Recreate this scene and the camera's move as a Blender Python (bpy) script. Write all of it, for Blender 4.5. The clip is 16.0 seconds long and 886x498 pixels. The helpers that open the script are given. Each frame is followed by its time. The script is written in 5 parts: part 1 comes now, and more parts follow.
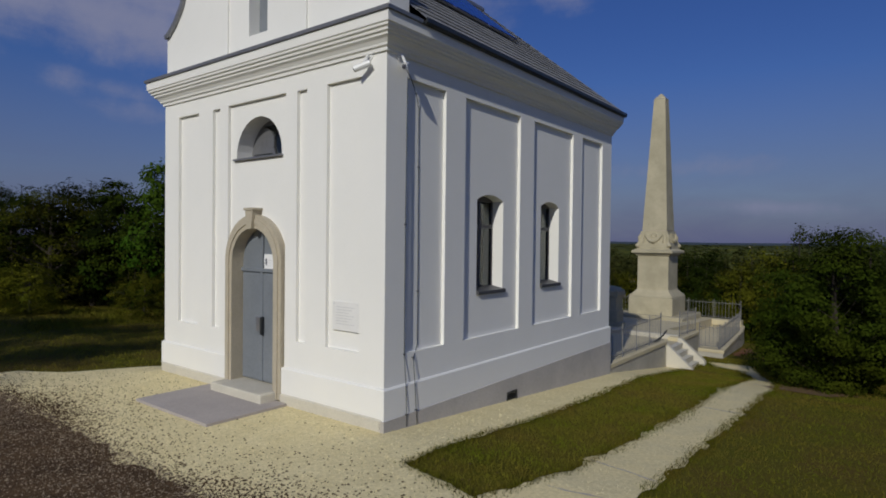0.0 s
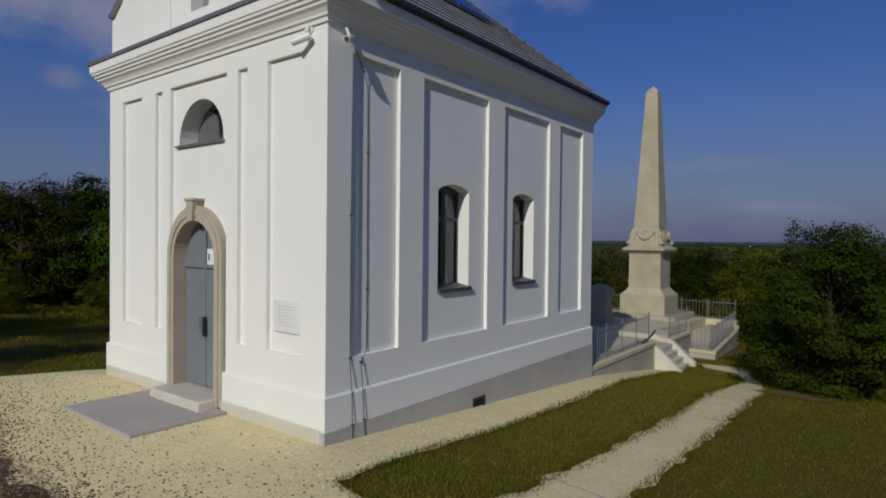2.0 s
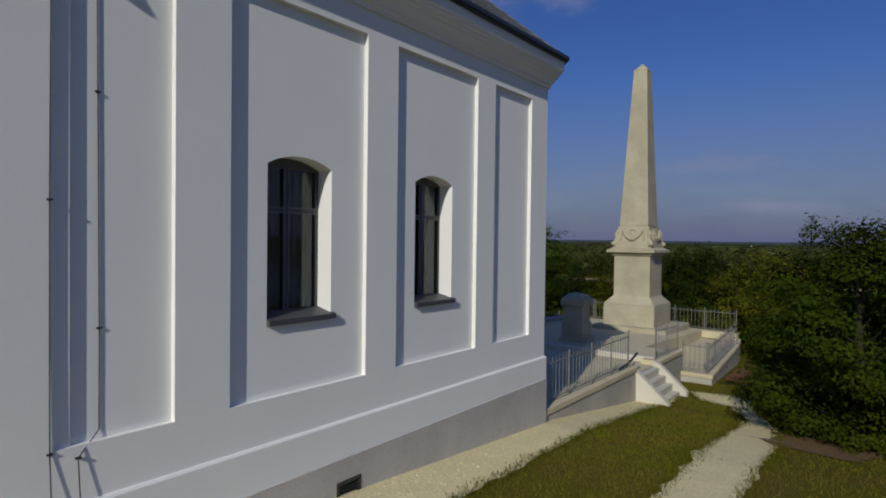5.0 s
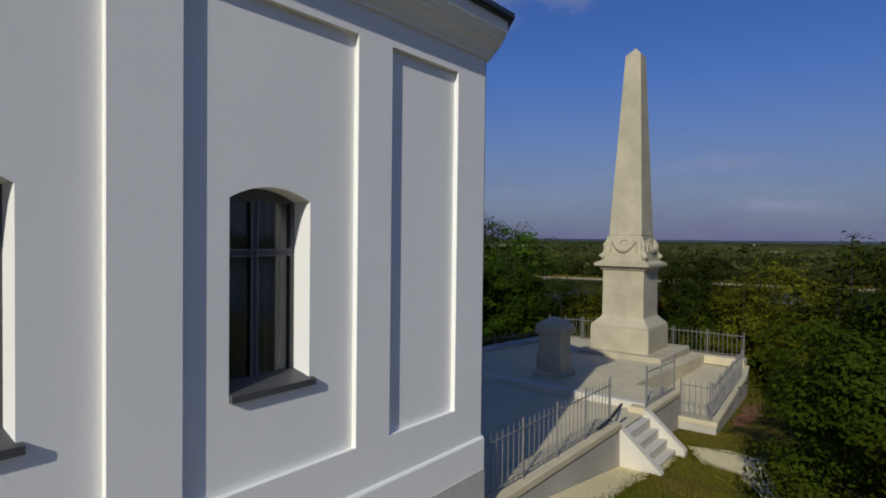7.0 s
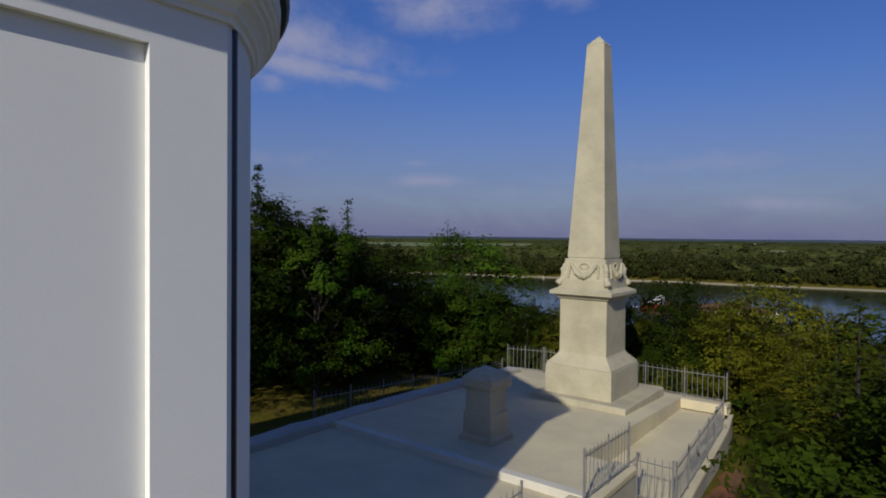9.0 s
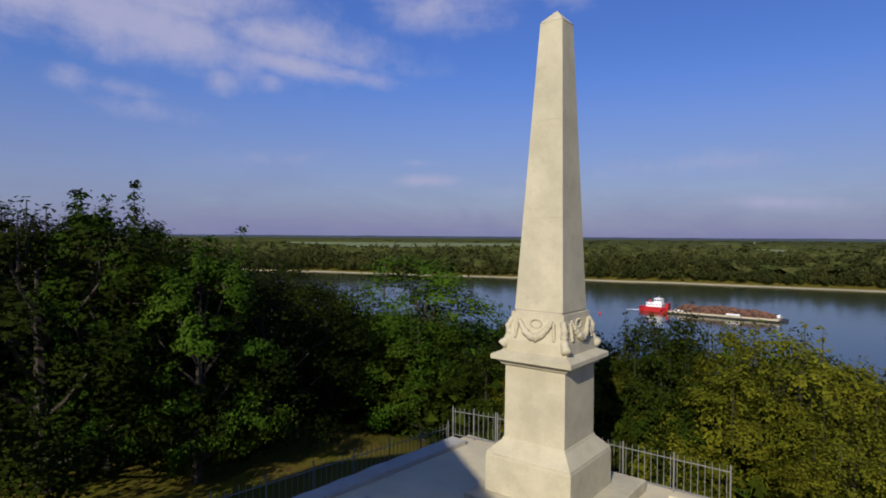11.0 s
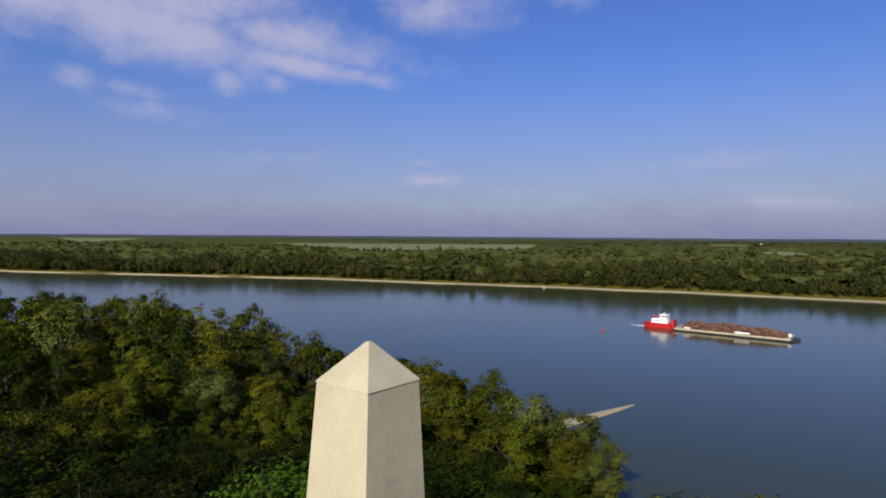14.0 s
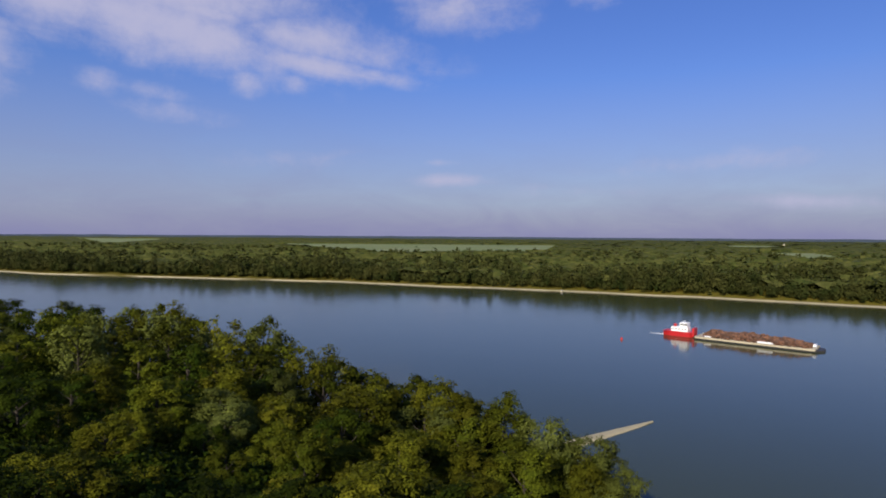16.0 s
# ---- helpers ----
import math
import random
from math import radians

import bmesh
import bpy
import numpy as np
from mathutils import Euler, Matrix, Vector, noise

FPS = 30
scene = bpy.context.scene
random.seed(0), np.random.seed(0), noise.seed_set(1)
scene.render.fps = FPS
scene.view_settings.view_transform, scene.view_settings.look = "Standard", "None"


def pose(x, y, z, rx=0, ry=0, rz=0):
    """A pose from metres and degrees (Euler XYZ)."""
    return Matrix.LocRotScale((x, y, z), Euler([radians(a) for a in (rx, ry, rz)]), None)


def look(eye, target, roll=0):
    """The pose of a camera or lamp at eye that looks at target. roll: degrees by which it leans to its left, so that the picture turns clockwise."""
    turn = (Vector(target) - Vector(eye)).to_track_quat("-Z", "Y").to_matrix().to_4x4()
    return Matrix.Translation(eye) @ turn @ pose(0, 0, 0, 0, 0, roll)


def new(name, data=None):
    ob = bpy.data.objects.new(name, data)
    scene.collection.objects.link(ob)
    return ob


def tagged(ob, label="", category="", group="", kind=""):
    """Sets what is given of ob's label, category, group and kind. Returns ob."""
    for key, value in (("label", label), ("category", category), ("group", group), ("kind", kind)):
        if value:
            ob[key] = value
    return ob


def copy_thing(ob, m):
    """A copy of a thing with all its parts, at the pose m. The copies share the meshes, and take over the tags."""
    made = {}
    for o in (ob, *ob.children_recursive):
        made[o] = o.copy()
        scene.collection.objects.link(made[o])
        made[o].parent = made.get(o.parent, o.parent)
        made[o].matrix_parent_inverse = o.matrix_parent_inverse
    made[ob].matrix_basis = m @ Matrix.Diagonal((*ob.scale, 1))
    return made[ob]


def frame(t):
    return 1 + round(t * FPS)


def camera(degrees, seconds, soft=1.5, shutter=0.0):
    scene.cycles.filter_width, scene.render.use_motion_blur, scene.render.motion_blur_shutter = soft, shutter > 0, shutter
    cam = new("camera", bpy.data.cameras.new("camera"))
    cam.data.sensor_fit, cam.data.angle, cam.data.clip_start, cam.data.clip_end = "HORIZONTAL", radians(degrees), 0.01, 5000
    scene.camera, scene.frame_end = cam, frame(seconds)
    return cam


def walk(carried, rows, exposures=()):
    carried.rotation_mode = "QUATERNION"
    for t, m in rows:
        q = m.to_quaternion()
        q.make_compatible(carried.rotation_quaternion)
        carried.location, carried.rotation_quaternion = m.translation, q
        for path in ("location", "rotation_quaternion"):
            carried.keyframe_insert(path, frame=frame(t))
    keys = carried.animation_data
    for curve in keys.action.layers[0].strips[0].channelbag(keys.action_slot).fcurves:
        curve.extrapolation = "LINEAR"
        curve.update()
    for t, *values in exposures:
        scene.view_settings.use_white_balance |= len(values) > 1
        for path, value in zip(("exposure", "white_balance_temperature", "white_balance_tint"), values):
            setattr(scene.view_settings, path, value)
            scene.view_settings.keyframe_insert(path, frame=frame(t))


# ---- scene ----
cam = camera(73.8, 16.0, soft=1.85)
METRES, EYE, TILT, LEAN, TURN = 25.0, 2.13, -0.85, 0.0, 37.6
ROWS = [
    (0.0, 0.0, 0.0, 0.0, 0.0, -0.07, -0.64),
    (0.5, 0.0048, 0.0011, -0.0008, 0.01, -0.08, -0.64),
    (1.0, 0.0105, 0.0057, -0.002, -0.01, -0.08, -0.63),
    (1.5, 0.0157, 0.0136, -0.0025, 0.01, -0.12, -0.64),
    (2.0, 0.0214, 0.0261, -0.0024, 0.02, -0.14, -0.64),
    (2.5, 0.0272, 0.0417, -0.0027, 0.04, -0.16, -0.64),
    (3.0, 0.0329, 0.0567, -0.0025, 0.05, -0.2, -0.66),
    (3.5, 0.0425, 0.073, -0.0025, 0.08, -0.14, -0.63),
    (4.0, 0.0537, 0.093, -0.0018, 0.08, -0.17, -0.68),
    (4.5, 0.0649, 0.1136, -0.0009, 0.07, -0.19, -0.71),
    (7.0, 0.1188, 0.234, 0.0163, 0.31, -0.31, -0.66),
    (7.5, 0.1313, 0.2574, 0.022, 0.32, -0.31, -0.63),
    (8.0, 0.1487, 0.2832, 0.0288, 0.37, -0.33, -0.6),
    (8.5, 0.1679, 0.3087, 0.0351, 0.4, -0.38, -0.63),
    (11.0, 0.2495, 0.4759, 0.0739, 0.35, -0.43, -0.42),
    (11.5, 0.2683, 0.5274, 0.0912, 0.34, -0.42, -0.42),
    (12.0, 0.285, 0.5721, 0.113, 0.36, -0.4, -0.42),
    (12.5, 0.3025, 0.6205, 0.1439, 0.44, -0.39, -0.41),
    (13.0, 0.3193, 0.6712, 0.1824, 0.51, -0.41, -0.41),
    (13.5, 0.3323, 0.7119, 0.2197, 0.58, -0.44, -0.42),
    (14.0, 0.3429, 0.7472, 0.2569, 0.82, -0.45, -0.42),
    (14.5, 0.3496, 0.7699, 0.2964, 1.2, -0.45, -0.43),
    (15.0, 0.3536, 0.7775, 0.3266, 1.6, -0.46, -0.43),
    (15.5, 0.357, 0.7804, 0.3438, 2.1, -0.48, -0.43),
    (16.0, 0.3554, 0.7909, 0.347, 2.51, -0.48, -0.44),
]
walk(cam, [(t, pose(0, 0, EYE, TILT, LEAN, TURN) @ pose(METRES * x, METRES * y, METRES * z, 90 + pitch, roll, yaw)) for t, x, y, z, yaw, pitch, roll in ROWS],
     exposures=[(0, -0.93, 6220, 9), (3.5, -0.89, 6220, 8), (4.7, -0.80, 6240, 8), (7, -0.53, 6320, 8), (8.7, -0.45, 6350, 9), (11, 0.08, 6550, 12), (13, 0.20, 6750, 11), (16, 0.32, 6950, 11)])

# ---- world, sun ----
SUN_EL, SUN_AZ = 28.5, 15.5          # degrees; azimuth from -y towards +x
TO_SUN = Vector((math.sin(radians(SUN_AZ)) * math.cos(radians(SUN_EL)), -math.cos(radians(SUN_AZ)) * math.cos(radians(SUN_EL)), math.sin(radians(SUN_EL))))


def node(tree, kind, **sets):
    n = tree.nodes.new(kind)
    for key, value in sets.items():
        n.inputs[key.replace("_", " ")].default_value = value
    return n


def math_node(tree, op, a, b=None, clamp=False):
    n = tree.nodes.new("ShaderNodeMath")
    n.operation, n.use_clamp = op, clamp
    for i, v in enumerate((a, b)):
        if v is None:
            continue
        if isinstance(v, (int, float)):
            n.inputs[i].default_value = v
        else:
            tree.links.new(v, n.inputs[i])
    return n.outputs[0]


def dot_node(tree, vec, fixed):
    n = tree.nodes.new("ShaderNodeVectorMath")
    n.operation = "DOT_PRODUCT"
    tree.links.new(vec, n.inputs[0])
    n.inputs[1].default_value = fixed
    return n.outputs["Value"]


def mix_colour(tree, factor, a, b, blend="MIX"):
    n = tree.nodes.new("ShaderNodeMix")
    n.data_type, n.blend_type = "RGBA", blend
    for socket, v in ((n.inputs[0], factor), (n.inputs[6], a), (n.inputs[7], b)):
        if isinstance(v, (int, float)):
            socket.default_value = v
        elif isinstance(v, tuple):
            socket.default_value = (*v, 1)
        else:
            tree.links.new(v, socket)
    return n.outputs[2]


def build_world():
    world = bpy.data.worlds.new("sky")
    scene.world = world
    world.use_nodes = True
    tree = world.node_tree
    tree.nodes.clear()
    out, back = tree.nodes.new("ShaderNodeOutputWorld"), tree.nodes.new("ShaderNodeBackground")
    sky = tree.nodes.new("ShaderNodeTexSky")
    sky.sky_type, sky.sun_disc = "NISHITA", False
    sky.sun_elevation, sky.sun_rotation = radians(SUN_EL), radians(180 - SUN_AZ)
    sky.air_density, sky.dust_density, sky.ozone_density, sky.altitude = 1.0, 0.6, 3.0, 100
    hue = node(tree, "ShaderNodeHueSaturation", Saturation=1.32, Hue=0.530, Value=1.32)
    tree.links.new(sky.outputs[0], hue.inputs["Color"])
    coord = tree.nodes.new("ShaderNodeTexCoord").outputs["Generated"]
    # clouds: wisps and small puffs, given by their direction and spread
    stretch = tree.nodes.new("ShaderNodeMapping")
    stretch.inputs["Scale"].default_value = (5, 5, 16)
    tree.links.new(coord, stretch.inputs[0])
    wisps = node(tree, "ShaderNodeTexNoise", Scale=1.2, Detail=7.0, Roughness=0.6, Distortion=0.6)
    tree.links.new(stretch.outputs[0], wisps.inputs["Vector"])
    fine = node(tree, "ShaderNodeTexNoise", Scale=14.0, Detail=7.0, Roughness=0.62)
    tree.links.new(coord, fine.inputs["Vector"])
    total = None
    for yaw, elev, wide, high, tip, strength in CLOUDS:
        y, e, t = radians(yaw), radians(elev), radians(tip)
        ahead = Vector((-math.sin(y) * math.cos(e), math.cos(y) * math.cos(e), math.sin(e)))
        side = Vector((math.cos(y), math.sin(y), 0))
        up = side.cross(ahead)
        a_ax, b_ax = side * math.cos(t) + up * math.sin(t), up * math.cos(t) - side * math.sin(t)
        a = math_node(tree, "DIVIDE", dot_node(tree, coord, a_ax), math.radians(wide))
        b = math_node(tree, "DIVIDE", math_node(tree, "SUBTRACT", dot_node(tree, coord, b_ax), 0.0), math.radians(high))
        r = math_node(tree, "SQRT", math_node(tree, "ADD", math_node(tree, "MULTIPLY", a, a), math_node(tree, "MULTIPLY", b, b)))
        m = math_node(tree, "SUBTRACT", 1.15, r, clamp=True)
        m = math_node(tree, "MULTIPLY", m, math_node(tree, "GREATER_THAN", dot_node(tree, coord, ahead), 0.0))
        m = math_node(tree, "MULTIPLY", m, strength)
        total = m if total is None else math_node(tree, "MAXIMUM", total, m)
    texture = math_node(tree, "ADD", math_node(tree, "MULTIPLY", wisps.outputs[0], 1.1), math_node(tree, "MULTIPLY", fine.outputs[0], 1.5))
    body = math_node(tree, "ADD", math_node(tree, "MULTIPLY", total, 1.0), math_node(tree, "SUBTRACT", texture, 1.32))
    ramp = tree.nodes.new("ShaderNodeMapRange")
    ramp.interpolation_type = "SMOOTHSTEP"
    ramp.inputs["From Min"].default_value, ramp.inputs["From Max"].default_value = 0.10, 1.45
    tree.links.new(body, ramp.inputs["Value"])
    cover = math_node(tree, "MULTIPLY", ramp.outputs[0], math_node(tree, "MINIMUM", math_node(tree, "MULTIPLY", total, 3.0), 0.88), clamp=True)
    # thin haze of cloud low over the whole horizon
    low = tree.nodes.new("ShaderNodeMapRange")
    low.inputs["From Min"].default_value, low.inputs["From Max"].default_value = 0.25, 0.0
    low.inputs["To Min"].default_value, low.inputs["To Max"].default_value = 0.0, 0.92
    tree.links.new(dot_node(tree, coord, (0, 0, 1)), low.inputs["Value"])
    veil = math_node(tree, "MULTIPLY", low.outputs[0], math_node(tree, "ADD", math_node(tree, "MULTIPLY", wisps.outputs[0], 0.4), 0.8), clamp=True)
    even = mix_colour(tree, 0.30, hue.outputs[0], (1.2, 2.75, 6.6))
    tinted = mix_colour(tree, veil, even, HAZE)
    clouded = mix_colour(tree, cover, tinted, CLOUD_WHITE)
    tree.links.new(clouded, back.inputs[0])
    back.inputs[1].default_value = SKY_STRENGTH
    tree.links.new(back.outputs[0], out.inputs[0])


# yaw (left of +y) and elevation of the middle, half width, half height, tip, strength
CLOUDS = [(67, 21.5, 20, 5.0, -8, 1.5), (66, 17.6, 17, 4.0, -8, 1.35), (73, 18.2, 12, 3.2, -9, 1.2), (54, 18.2, 15, 3.2, -7, 1.1), (71, 22.3, 13, 3.4, -10, 1.35), (62, 19.2, 9, 1.6, -9, 1.2), (52, 15.4, 8, 1.6, -7, 1.25), (47, 14.8, 6, 1.1, -6, 1.0), (38.5, 21.0, 8, 3.2, 3, 1.1), (26, 21.5, 3.5, 1.6, 0, 0.7),
          (70.5, 12.4, 2.6, 1.5, -4, 0.85), (67.0, 12.2, 5.0, 1.0, -4, 0.6), (58.4, 13.9, 2.7, 1.8, 0, 0.95), (54.3, 14.0, 2.2, 1.5, 0, 0.8), (72.5, 16.0, 2.6, 1.2, 0, 0.6),
          (79, 13.5, 4.5, 4.0, 0, 1.35), (65, 10.5, 7, 1.4, -6, 0.5), (39.5, 5.3, 5.0, 0.9, 0, 0.95), (40.5, 7.0, 2.5, 0.5, 0, 0.6), (8, 3.0, 8, 1.0, -4, 0.85), (16, 6.5, 14, 1.4, 3, 0.6), (56, 7.0, 12, 1.5, 2, 0.45), (28, 4.2, 10, 1.0, 0, 0.5), (-60, 22, 30, 6, 5, 0.6), (160, 30, 30, 8, 0, 0.6),
          (105, 25, 14, 4, 0, 0.6)]
HAZE, CLOUD_WHITE, SKY_STRENGTH = (2.25, 2.38, 4.5), (4.7, 4.85, 7.0), 0.082
build_world()
sun = new("sun", bpy.data.lights.new("sun", "SUN"))
sun.data.energy, sun.data.angle, sun.data.color = 4.7, radians(0.6), (1.0, 0.95, 0.845)
sun.matrix_world = look(TO_SUN * 200, (0, 0, 0))


# ---- materials ----
def material(name, base, rough=0.8, vary=0.25, size=1.5, grain=40.0, bump=0.15, second=None, metal=0.0, spots=0.0, per_object=0.0, per_island=0.0, stretch=(1, 1, 1), gloss=0.5):
    """A surface: patches of two tones at about size metres, a fine grain with relief, and some spread from piece to piece."""
    m = bpy.data.materials.new(name)
    m.use_nodes = True
    tree = m.node_tree
    shader = tree.nodes["Principled BSDF"]
    coord = tree.nodes.new("ShaderNodeTexCoord").outputs["Object"]
    if stretch != (1, 1, 1):
        mapping = tree.nodes.new("ShaderNodeMapping")
        mapping.inputs["Scale"].default_value = stretch
        tree.links.new(coord, mapping.inputs[0])
        coord = mapping.outputs[0]
    big = node(tree, "ShaderNodeTexNoise", Scale=1.0 / size, Detail=5.0, Roughness=0.62)
    small = node(tree, "ShaderNodeTexNoise", Scale=grain, Detail=4.0, Roughness=0.6)
    for n in (big, small):
        tree.links.new(coord, n.inputs["Vector"])
    other = second or tuple(c * (1 - vary) for c in base)
    ramp = tree.nodes.new("ShaderNodeMapRange")
    ramp.inputs["From Min"].default_value, ramp.inputs["From Max"].default_value = 0.34, 0.66
    tree.links.new(big.outputs[0], ramp.inputs["Value"])
    colour = mix_colour(tree, ramp.outputs[0], base, other)
    grainy = tree.nodes.new("ShaderNodeMapRange")
    grainy.inputs["From Min"].default_value, grainy.inputs["From Max"].default_value = 0.3, 0.7
    grainy.inputs["To Min"].default_value, grainy.inputs["To Max"].default_value = 1 - vary * 0.7, 1 + vary * 0.35
    tree.links.new(small.outputs[0], grainy.inputs["Value"])
    scaled = tree.nodes.new("ShaderNodeVectorMath")
    scaled.operation = "SCALE"
    tree.links.new(colour, scaled.inputs[0])
    tree.links.new(grainy.outputs[0], scaled.inputs["Scale"])
    colour = scaled.outputs[0]
    for amount, source in ((per_object, "object"), (per_island, "island")):
        if amount:
            if source == "object":
                chance = tree.nodes.new("ShaderNodeObjectInfo").outputs["Random"]
            else:
                chance = tree.nodes.new("ShaderNodeNewGeometry").outputs["Random Per Island"]
            spread = tree.nodes.new("ShaderNodeMapRange")
            spread.inputs["To Min"].default_value, spread.inputs["To Max"].default_value = 1 - amount, 1 + amount
            tree.links.new(chance, spread.inputs["Value"])
            more = tree.nodes.new("ShaderNodeVectorMath")
            more.operation = "SCALE"
            tree.links.new(colour, more.inputs[0])
            tree.links.new(spread.outputs[0], more.inputs["Scale"])
            colour = more.outputs[0]
    if spots:
        dots = node(tree, "ShaderNodeTexNoise", Scale=3.1 / size, Detail=8.0, Roughness=0.7)
        tree.links.new(coord, dots.inputs["Vector"])
        cut = tree.nodes.new("ShaderNodeMapRange")
        cut.inputs["From Min"].default_value, cut.inputs["From Max"].default_value, cut.inputs["To Max"].default_value = 0.58, 0.72, spots
        tree.links.new(dots.outputs[0], cut.inputs["Value"])
        colour = mix_colour(tree, cut.outputs[0], colour, tuple(c * 0.45 for c in base))
    tree.links.new(colour, shader.inputs["Base Color"])
    shader.inputs["Roughness"].default_value, shader.inputs["Metallic"].default_value = rough, metal
    shader.inputs["Specular IOR Level"].default_value = gloss
    if bump:
        relief = node(tree, "ShaderNodeBump", Strength=bump, Distance=0.02)
        tree.links.new(small.outputs[0], relief.inputs["Height"])
        tree.links.new(relief.outputs[0], shader.inputs["Normal"])
    return m


def leaf_material(name, base, second, size=0.9, through_light=0.10, spread=0.35, grain=6.0):
    """Leaves: tone by leaf and by clump, with light that passes through."""
    m = material(name, base, 0.8, 0.3, size, grain, 0.0, second, per_object=0.45, per_island=spread, gloss=0.04)
    tree = m.node_tree
    shader = tree.nodes["Principled BSDF"]
    glow = tree.nodes.new("ShaderNodeBsdfTranslucent")
    mixer, out = tree.nodes.new("ShaderNodeMixShader"), tree.nodes["Material Output"]
    tree.links.new(shader.inputs["Base Color"].links[0].from_socket, glow.inputs["Color"])
    mixer.inputs[0].default_value = through_light
    tree.links.new(shader.outputs[0], mixer.inputs[1])
    tree.links.new(glow.outputs[0], mixer.inputs[2])
    tree.links.new(mixer.outputs[0], out.inputs["Surface"])
    return m


def glass_material(name, tint, rough=0.04):
    m = bpy.data.materials.new(name)
    m.use_nodes = True
    s = m.node_tree.nodes["Principled BSDF"]
    s.inputs["Base Color"].default_value = (*tint, 1)
    s.inputs["Roughness"].default_value, s.inputs["Transmission Weight"].default_value, s.inputs["IOR"].default_value = rough, 1.0, 1.45
    return m


PLASTER = material("white_plaster", (0.84, 0.825, 0.775), 0.85, 0.04, 1.8, 90, 0.035, (0.80, 0.79, 0.745))
GREY_RENDER = material("grey_plinth_render", (0.53, 0.495, 0.45), 0.9, 0.18, 0.8, 60, 0.2, spots=0.25)
SURROUND = material("sandstone_surround", (0.50, 0.44, 0.33), 0.8, 0.15, 0.4, 60, 0.2)
DOOR_GREY = material("grey_door_paint", (0.205, 0.225, 0.25), 0.4, 0.14, 0.5, 30, 0.05)
STEEL = material("dark_steel", (0.06, 0.065, 0.07), 0.4, 0.15, 0.2, 60, 0.05, metal=0.6)
FLASHING = material("grey_sheet_metal", (0.30, 0.30, 0.31), 0.45, 0.15, 0.9, 20, 0.05, metal=0.6)
ROOFING = material("grey_roof_shingle", (0.30, 0.295, 0.28), 0.75, 0.3, 0.5, 22, 0.4, spots=0.3)
# cell blue is raised: the sky's reflection is put into the base colour
SOLAR = material("blue_sky_tinted_cells", (0.015, 0.05, 0.30), 0.22, 0.2, 0.3, 20, 0.0)
FRAME_DARK = material("dark_window_frame", (0.075, 0.075, 0.08), 0.5, 0.15, 0.3, 40, 0.05)
BAR_GREY = material("grey_glazing_bar", (0.17, 0.165, 0.18), 0.5, 0.1, 0.3, 40, 0.0)
GLASS = glass_material("window_glass", (0.62, 0.68, 0.66))
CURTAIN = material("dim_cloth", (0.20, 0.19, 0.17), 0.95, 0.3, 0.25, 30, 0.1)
INSIDE = material("interior_plaster", (0.35, 0.33, 0.30), 0.9, 0.1, 1.0, 30, 0.05)
ACRYLIC = material("pale_plaque_sheet", (0.80, 0.79, 0.76), 0.4, 0.05, 0.3, 40, 0.0)
WHITE_PLASTIC = material("white_plastic", (0.75, 0.75, 0.74), 0.4, 0.05, 0.2, 40, 0.0)
PAPER = material("white_paper", (0.8, 0.8, 0.8), 0.8, 0.03, 0.2, 40, 0.0)
INK = material("dark_print", (0.06, 0.06, 0.08), 0.7, 0.1, 0.1, 40, 0.0)
PALE_INK = material("pale_print", (0.70, 0.695, 0.68), 0.7, 0.1, 0.1, 40, 0.0)
RED_PLASTIC = material("red_plastic", (0.4, 0.03, 0.02), 0.4, 0.1, 0.1, 40, 0.0)
LIMESTONE = material("pale_limestone", (0.475, 0.424, 0.288), 0.85, 0.09, 0.55, 30, 0.10, (0.375, 0.335, 0.225), spots=0.3)
PAVING = material("terrace_concrete", (0.64, 0.56, 0.35), 0.9, 0.18, 1.1, 50, 0.25, (0.52, 0.45, 0.30), spots=0.2)
WALL_RENDER = material("retaining_wall_render", (0.47, 0.44, 0.37), 0.9, 0.2, 0.7, 40, 0.35, spots=0.3)
STEP_STONE = material("pale_step_stone", (0.62, 0.58, 0.48), 0.85, 0.12, 0.5, 45, 0.2)
RAIL_PAINT = material("galvanised_rail", (0.25, 0.245, 0.235), 0.5, 0.2, 0.3, 40, 0.05, metal=0.3)
PAD = material("grey_concrete_pad", (0.44, 0.395, 0.365), 0.9, 0.14, 0.7, 45, 0.25, spots=0.2)
GRASS_GROUND = material("lawn_soil_and_grass", (0.104, 0.104, 0.009), 0.95, 0.45, 1.1, 26, 0.5, (0.125, 0.088, 0.018), spots=0.35, gloss=0.08)
GRASS_BLADE = leaf_material("grass_blades", (0.108, 0.124, 0.009), (0.150, 0.116, 0.020))
SLAB_PATH = material("worn_limestone_slabs", (0.80, 0.68, 0.37), 0.95, 0.24, 0.6, 26, 0.3, (0.72, 0.625, 0.36), spots=0.2, gloss=0.1)
GRAVEL = material("pale_limestone_gravel", (0.80, 0.695, 0.40), 0.95, 0.28, 0.35, 30, 0.4, (0.74, 0.635, 0.35), spots=0.15, gloss=0.1)
STONES = material("loose_gravel_stones", (0.74, 0.64, 0.36), 0.9, 0.2, 0.3, 30, 0.2, per_island=0.22)
TRACK_STONES = material("dusty_track_stones", (0.27, 0.21, 0.14), 0.95, 0.25, 0.3, 30, 0.2, per_island=0.4)
ROAD = material("dark_track_soil", (0.120, 0.078, 0.042), 0.95, 0.6, 0.5, 34, 0.8, (0.070, 0.045, 0.026), spots=0.3, gloss=0.05)
BARK = material("brown_bark", (0.040, 0.030, 0.020), 0.9, 0.4, 0.3, 30, 0.6)
